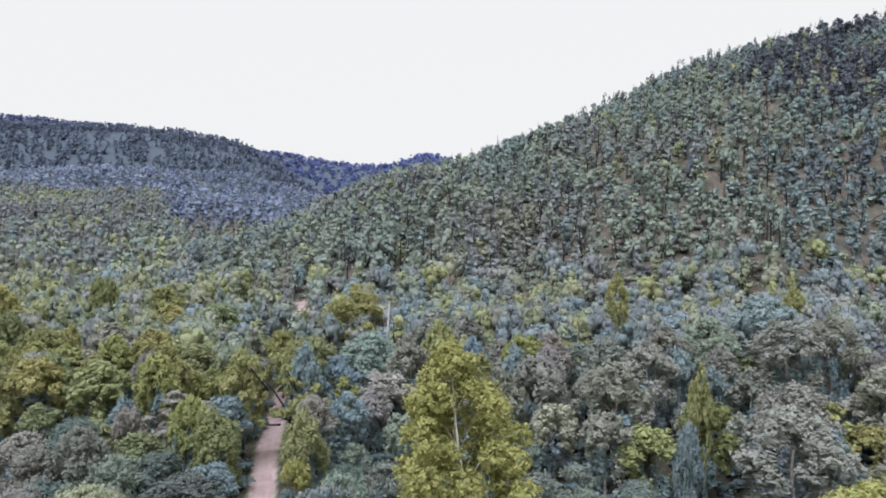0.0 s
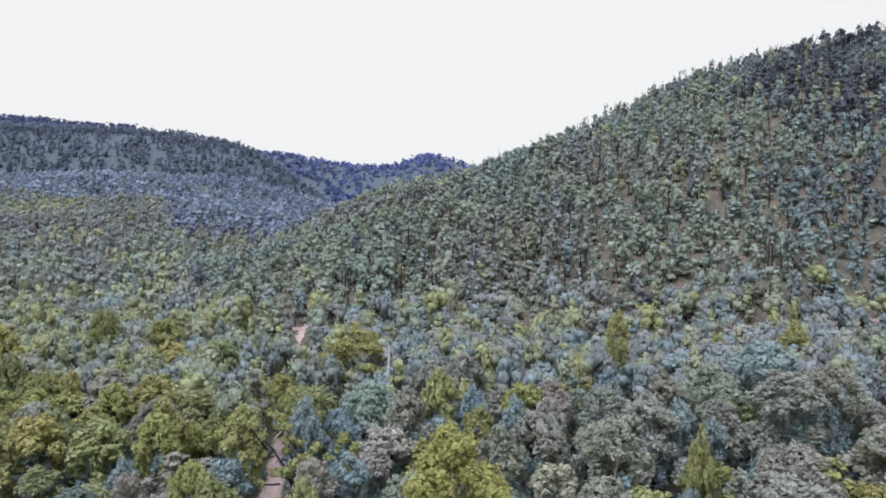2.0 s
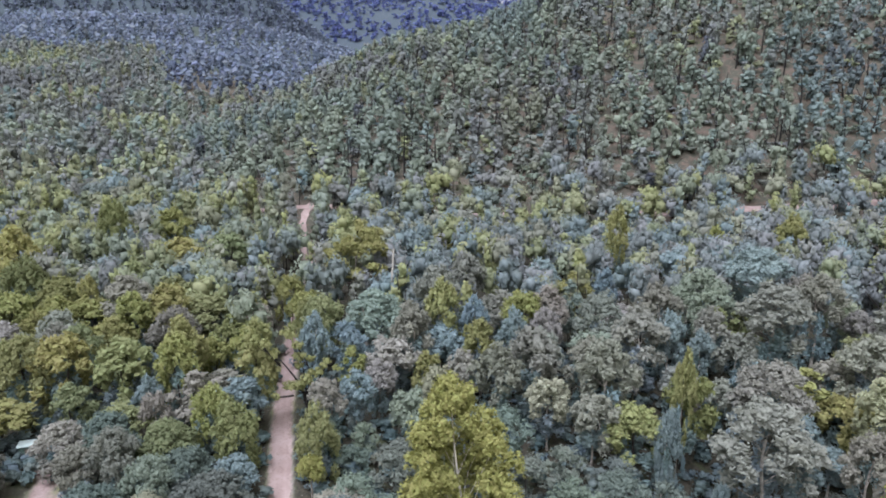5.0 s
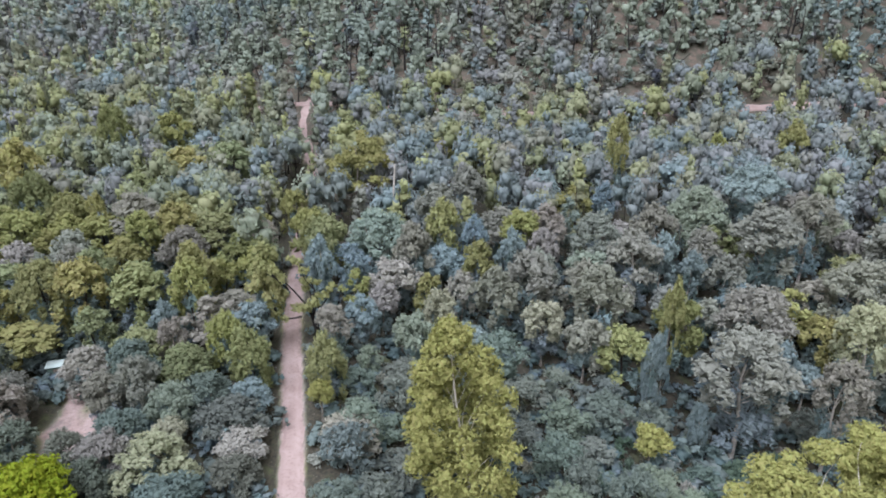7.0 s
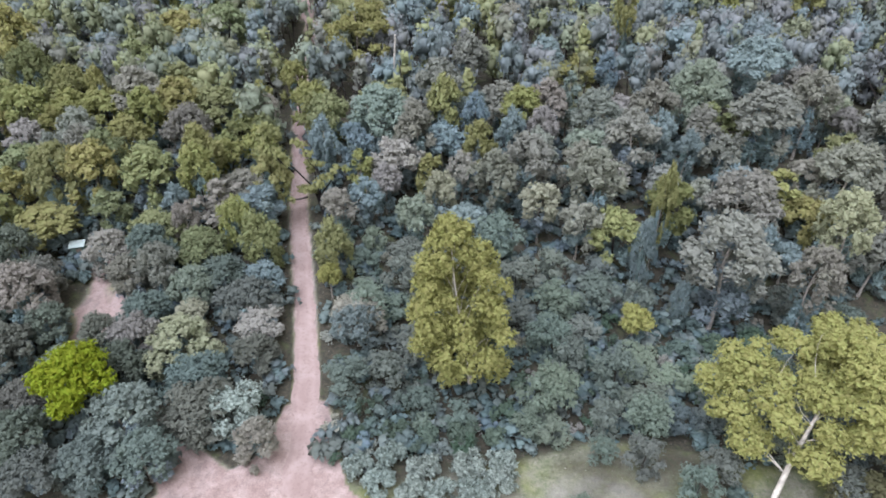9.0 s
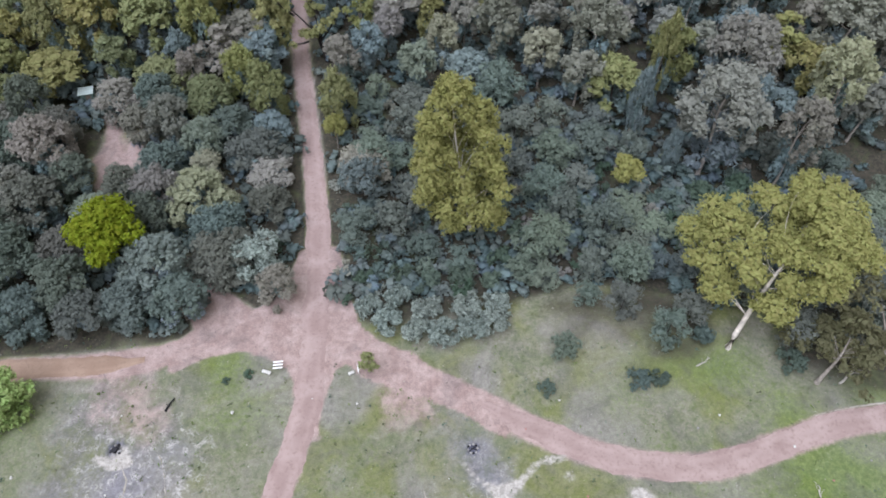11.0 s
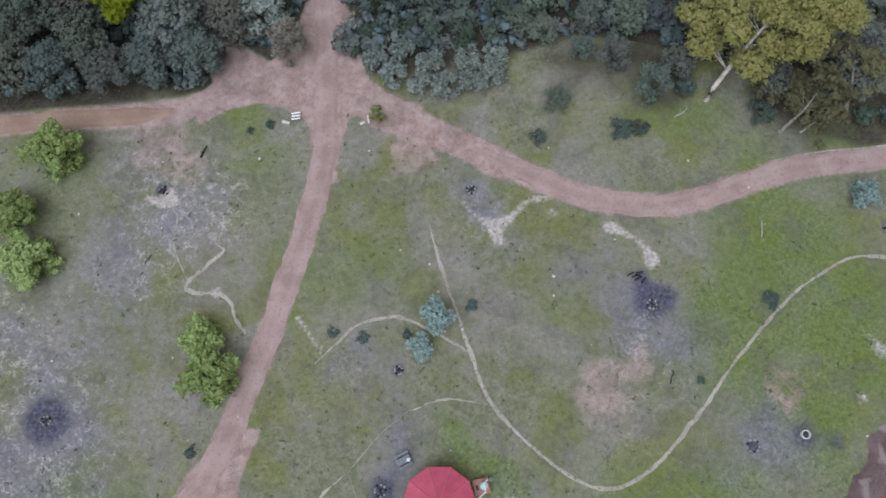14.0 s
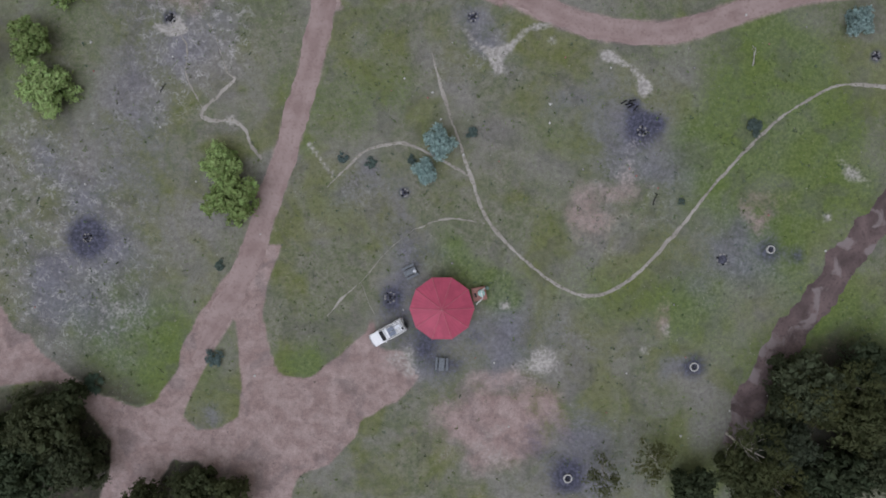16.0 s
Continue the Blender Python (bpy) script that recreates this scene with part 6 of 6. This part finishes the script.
    return u


ute()


def picnic_table(x, y, turn, extra):
    t = thing("picnic_table", x, y, turn, "grey slatted picnic table with two benches", "table", "picnic tables by the shelter")
    for k in range(5):
        part("top_board", one_box((0, -0.32 + 0.16 * k, 0.75), (1.8, 0.145, 0.045), 0, 0.008), TABLE_GREY, t)
    for sy in (-1, 1):
        for k in range(2):
            part("bench_board", one_box((0, sy * (0.66 + 0.16 * k), 0.45), (1.8, 0.145, 0.045), 0, 0.008), TABLE_GREY, t)
        for sx in (-0.65, 0.65):
            part("leg", one_rod((sx, sy * 0.2, 0.72), (sx, sy * 0.72, 0.0), 0.045, sides=6), TABLE_GREY, t)
    for sx in (-0.65, 0.65):
        part("brace", one_box((sx, 0, 0.42), (0.06, 1.7, 0.08), 0, 0.008), TABLE_GREY, t)
    if extra:
        tub = thing("food_tub", x + 0.62, y + 0.12, turn, "white plastic tub standing on the picnic table", "tub", dz=0.775)
        part("body", one_rod((0, 0, 0), (0, 0, 0.26), 0.19, 0.22, 14), WHITE_PLASTIC, tub)
        part("lid", one_rod((0, 0, 0.265), (0, 0, 0.3), 0.24, 0.23, 14), GREY_STEEL, tub)
    return t


picnic_table(-4.3, -4.0, 28, True)
picnic_table(0.3, -16.9, 88, False)


def fire_ring(x, y, r):
    f = thing("fire_ring", x, y, 0, "pale concrete fire ring with charcoal inside", "fire pit", "concrete fire rings")
    part("ring_wall", ring(bmesh.new(), (0, 0, -0.05), r, r - 0.13, 0.42), CONCRETE, f)
    bm = bmesh.new()
    bmesh.ops.create_circle(bm, cap_ends=True, segments=20, radius=r - 0.1, matrix=Matrix.Translation((0, 0, 0.08)))
    part("ash_bed", bm, EMBER_BED, f)
    for k in range(3):
        part("burnt_log", one_rod((-0.3, -0.2 + 0.2 * k, 0.13), (0.28, -0.25 + 0.25 * k, 0.17), 0.05, 0.04, 6), CHARCOAL, f)
    return f


for x, y, r in ((46, -0.1, 0.58), (35.8, -16.8, 0.62), (18.4, -33, 0.62)):
    fire_ring(x, y, r)


def campfire(x, y, r, seed, pot=False, label="blackened campfire with a ring of stones"):
    rng = random.Random(seed)
    f = thing("campfire", x, y, seed * 40, label, "fire pit", "campfires in the clearing")
    n = 9
    for k in range(n):
        q = 6.283 * k / n + rng.uniform(-0.15, 0.15)
        part("stone", lump(bmesh.new(), (math.cos(q) * r, math.sin(q) * r, 0.06), (rng.uniform(0.13, 0.22), rng.uniform(0.12, 0.2), 0.14), seed + k, 1), STONE if k % 3 else CHARCOAL, f)
    for k in range(0 if "no fire" in label else 3):
        q = rng.uniform(0, 6.28)
        part("burnt_log", one_rod((math.cos(q) * r * 0.9, math.sin(q) * r * 0.9, 0.06), (-math.cos(q) * r * 0.5, -math.sin(q) * r * 0.5, 0.2), 0.06, 0.04, 6), CHARCOAL, f)
    part("ash_bed", lump(bmesh.new(), (0, 0, 0.0), (r * 0.9, r * 0.85, 0.07), seed + 20, 2), ASH if pot else EMBER_BED, f)
    if pot:
        part("cooking_pot", one_rod((0.1, 0.05, 0.1), (0.1, 0.05, 0.5), 0.3, 0.34, 14), POT, f)
        part("grill", one_box((0.0, 0.0, 0.3), (0.9, 0.6, 0.03), 20, 0.0), POT, f)
    return f


campfire(-49.5, 0.0, 0.55, 1)
campfire(27.6, 16.1, 0.6, 2)
campfire(-5.3, 7.0, 0.5, 3)
campfire(3.8, 31.4, 0.55, 4)
campfire(-37.9, 30.5, 0.6, 5, True, "campfire with black pot on white ash")
campfire(-7.1, -7.7, 0.7, 6)
campfire(39.4, -1.6, 0.75, 7, label="old ring of grey stones with no fire")
campfire(59.8, 27, 0.45, 8)

for k in range(6):
    rng = random.Random(40 + k)
    x, y = 26.3 + rng.uniform(-1.4, 1.4), 19.8 + rng.uniform(-0.6, 0.6)
    b = thing("burnt_log", x, y, rng.uniform(0, 180), "short charred log beside the campfire", "log", "charred logs by the campfire")
    part("wood", one_rod((-0.5, 0, 0.1), (0.5, 0.05, 0.12), 0.1, 0.08, 7), CHARCOAL, b)


def dead_limb(name, x, y, turn, length, r, label, mat=DEADWOOD, seed=1):
    rng = random.Random(seed)
    d = thing(name, x, y, turn, label, "log")
    bm = bmesh.new()
    last = Vector((-length / 2, 0, r))
    for k in range(5):
        nxt = Vector((-length / 2 + length * (k + 1) / 5, rng.uniform(-0.12, 0.12) * length * 0.4, r + rng.uniform(0, 0.08)))
        rod(bm, last, nxt, r * (1 - 0.13 * k), r * (1 - 0.13 * (k + 1)), 7)
        last = nxt
    part("wood", bm, mat, d)
    for k in range(3):
        a = Vector((length * rng.uniform(-0.2, 0.4), 0, r))
        part("branch", one_rod(a, a + Vector((rng.uniform(0.2, 0.5) * length * 0.5, rng.choice((-1, 1)) * length * 0.2, 0.25)), r * 0.4, r * 0.15, 5), mat, d)
    return d


dead_limb("fallen_log", 42.8, 26.6, 84, 2.6, 0.09, "bleached fallen log lying in the grass", seed=3)
dead_limb("fallen_tree", 50.8, 41.6, 40, 3.8, 0.16, "bleached fallen tree at the forest edge", seed=4)
dead_limb("dead_branch", 29.7, 6.7, 75, 1.8, 0.08, "dark dead branch lying in the grass", CHARCOAL, 5)
dead_limb("dead_branch", -39, 21, 60, 1.4, 0.07, "dark dead branch lying on scorched ground", CHARCOAL, 6)
dead_limb("burnt_limb", -33, 36.2, 70, 1.9, 0.16, "charred broken stump near the campfire", CHARCOAL, 7)
dead_limb("fallen_log", 33, 43, 30, 2.2, 0.08, "bleached fallen branch under the spreading gum", seed=8)


def slat_sign(x, y, turn):
    s = thing("slatted_sign", x, y, turn, "low sign of three white slats by the junction", "sign")
    for sx in (-0.4, 0.4):
        part("post", one_box((sx, 0, 0.35), (0.08, 0.08, 0.8), 0, 0.01), TIMBER, s)
        part("rail", one_box((sx, 0, 0.7), (0.06, 1.15, 0.06), 0, 0.01), TIMBER, s)
    for k in range(3):
        part("slat", one_box((0, -0.42 + 0.42 * k, 0.76), (1.2, 0.2, 0.05), 4, 0.01), WHITE_PAINT, s)
    return s


slat_sign(-20.5, 41.4, 4)


def white_block(x, y, turn, s, label):
    b = thing("seat_block", x, y, turn, label, "block")
    part("slab", one_box((0, 0, s[2] * 0.72), (s[0], s[1], s[2] * 0.45), 0, 0.03), CONCRETE, b)
    for sx in (-0.3, 0.3):
        part("foot", one_box((sx * s[0], 0, s[2] * 0.25), (0.15, s[1] * 0.8, s[2] * 0.56), 0, 0.02), CONCRETE, b)


white_block(-21.9, 40.6, -15, (1.15, 0.42, 0.45), "pale concrete bench by the track junction")
white_block(-11.3, 40.7, 25, (0.75, 0.4, 0.4), "small white block by the track junction")
cross = thing("marker_post", -10.4, 40.9, 10, "white T-shaped marker post by the track", "sign")
part("post", one_box((0, 0, 0.6), (0.12, 0.12, 1.3), 0, 0.01), WHITE_PAINT, cross)
part("arm", one_box((0, 0.0, 1.2), (0.14, 0.95, 0.14), 0, 0.01), WHITE_PAINT, cross)
part("plate", one_box((0.32, 0, 1.12), (0.6, 0.12, 0.1), 0, 0.01), WHITE_PAINT, cross)


def shed():
    s = thing("toilet_shed", -58.5, 88.2, 14, "small dark green shed with a pale sheet roof among trees", "shed")
    for name, c, d in (("wall", (0, -0.65, 1.1), (2.0, 0.1, 2.3)), ("wall", (0, 0.65, 1.15), (2.0, 0.1, 2.4)), ("wall", (-0.95, 0, 1.1), (0.1, 1.2, 2.3)), ("wall", (0.95, 0, 1.1), (0.1, 1.2, 2.3))):
        part(name, one_box(c, d, 0, 0.01), SHED_WALL, s)
    roof = part("roof", one_box((0, 0, 0), (2.4, 1.8, 0.09), 0, 0.01), SHED_ROOF, s)
    roof.matrix_basis = pose(0, 0, 2.42, 5, 0, 0)
    part("door", one_box((0.2, -0.72, 1.0), (0.8, 0.05, 1.95), 0, 0.01), TIMBER, s)


shed()

# a bleached dead trunk standing in the forest, and dead limbs in the canopy
snag = thing("bleached_snag", -11.5, 132, 0, "bleached bare dead trunk standing in the forest", "tree")
part("stem", one_rod((0, 0, -0.3), (1.3, 0.4, 18.5), 0.36, 0.16, 8), DEADWOOD, snag)
part("branch", one_rod((0.5, 0.2, 8), (1.5, -0.4, 10.2), 0.1, 0.04, 6), DEADWOOD, snag)

# loose stones and leaf scraps in the grass
rg = random.Random(77)
stone_mesh = []
for k in range(4):
    me = bpy.data.meshes.new("stone")
    b3 = lump(bmesh.new(), (0, 0, 0.05), (0.17, 0.14, 0.12), 60 + k, 1)
    b3.to_mesh(me)
    b3.free()
    me.materials.append((CONCRETE, STONE, BRICK, CONCRETE)[k])
    stone_mesh.append(me)
for k in range(70):
    x, y = rg.uniform(-58, 60), rg.uniform(-30, 38)
    if k == 0:
        x, y = -25.2, 35.3
    if k == 1:
        x, y = 14.8, 19.6
    s = new("stone", stone_mesh[0 if k < 2 else k % 4])
    scale = 1.6 if k < 2 else rg.uniform(0.6, 1.3)
    s.matrix_basis = pose(x, y, float(land(x, y)) + 0.02, 0, 0, rg.uniform(0, 360)) @ Matrix.Diagonal((scale, scale, scale, 1))
    tagged(s, ("pale stone lying in the grass", "grey stone lying in the grass", "red-brown stone lying in the grass", "pale stone lying in the grass")[0 if k < 2 else k % 4], "stone", "loose stones in the clearing")

# low tufts of grass and weeds over the clearing
rt = np.random.default_rng(31)
spots = rt.uniform((-62, -36), (62, 46), (5200, 2))
on_dirt = np.minimum.reduce([near(LINES[k], spots[:, 0], spots[:, 1]) for k in ("main", "west", "east")]) < 2.2
bare_yard = inside(YARD, spots[:, 0], spots[:, 1]) * (1 - inside(ISLAND, spots[:, 0], spots[:, 1])) > 0.2
spots = spots[~on_dirt & ~bare_yard & (near(MUD_LINE, spots[:, 0], spots[:, 1]) > 2.6) & (np.hypot(spots[:, 0] - 0.2, spots[:, 1] + 8.8) > 5)]
spots = spots[wander(spots[:, 0], spots[:, 1], 6, 12) + 0.5 * rt.normal(size=len(spots)) > -0.1]
blades = []
for x, y in spots:
    z, n_, tall = float(land(x, y)), 5, 0.05 + 0.16 * rt.random() ** 2
    a = rt.random(n_) * 6.28
    at = np.stack([x + 0.14 * np.cos(a) * rt.random(n_), y + 0.14 * np.sin(a) * rt.random(n_), np.full(n_, z)], -1)
    out = np.stack([np.cos(a), np.sin(a), np.zeros(n_)], -1)
    sideways = np.stack([-np.sin(a), np.cos(a), np.zeros(n_)], -1)
    up = np.array([0, 0, 1.0])
    blades.append(np.stack([at - sideways * 0.05, at + out * tall * 0.7 - sideways * 0.04 + up * tall, at + out * tall * 1.5 + up * tall * 0.7, at + out * tall * 0.5 + sideways * 0.06], 1).reshape(-1, 3))
blade_v = np.vstack(blades)
tuft_me = quad_mesh("grass_tufts", blade_v, np.arange(len(blade_v)).reshape(-1, 4), [LEAF_TUFT])
store(tuft_me, "tint", np.repeat(rt.random(len(spots)), 20))
tagged(new("grass_tufts", tuft_me), "small tufts of grass and weeds over the clearing", "grass", kind="stuff")
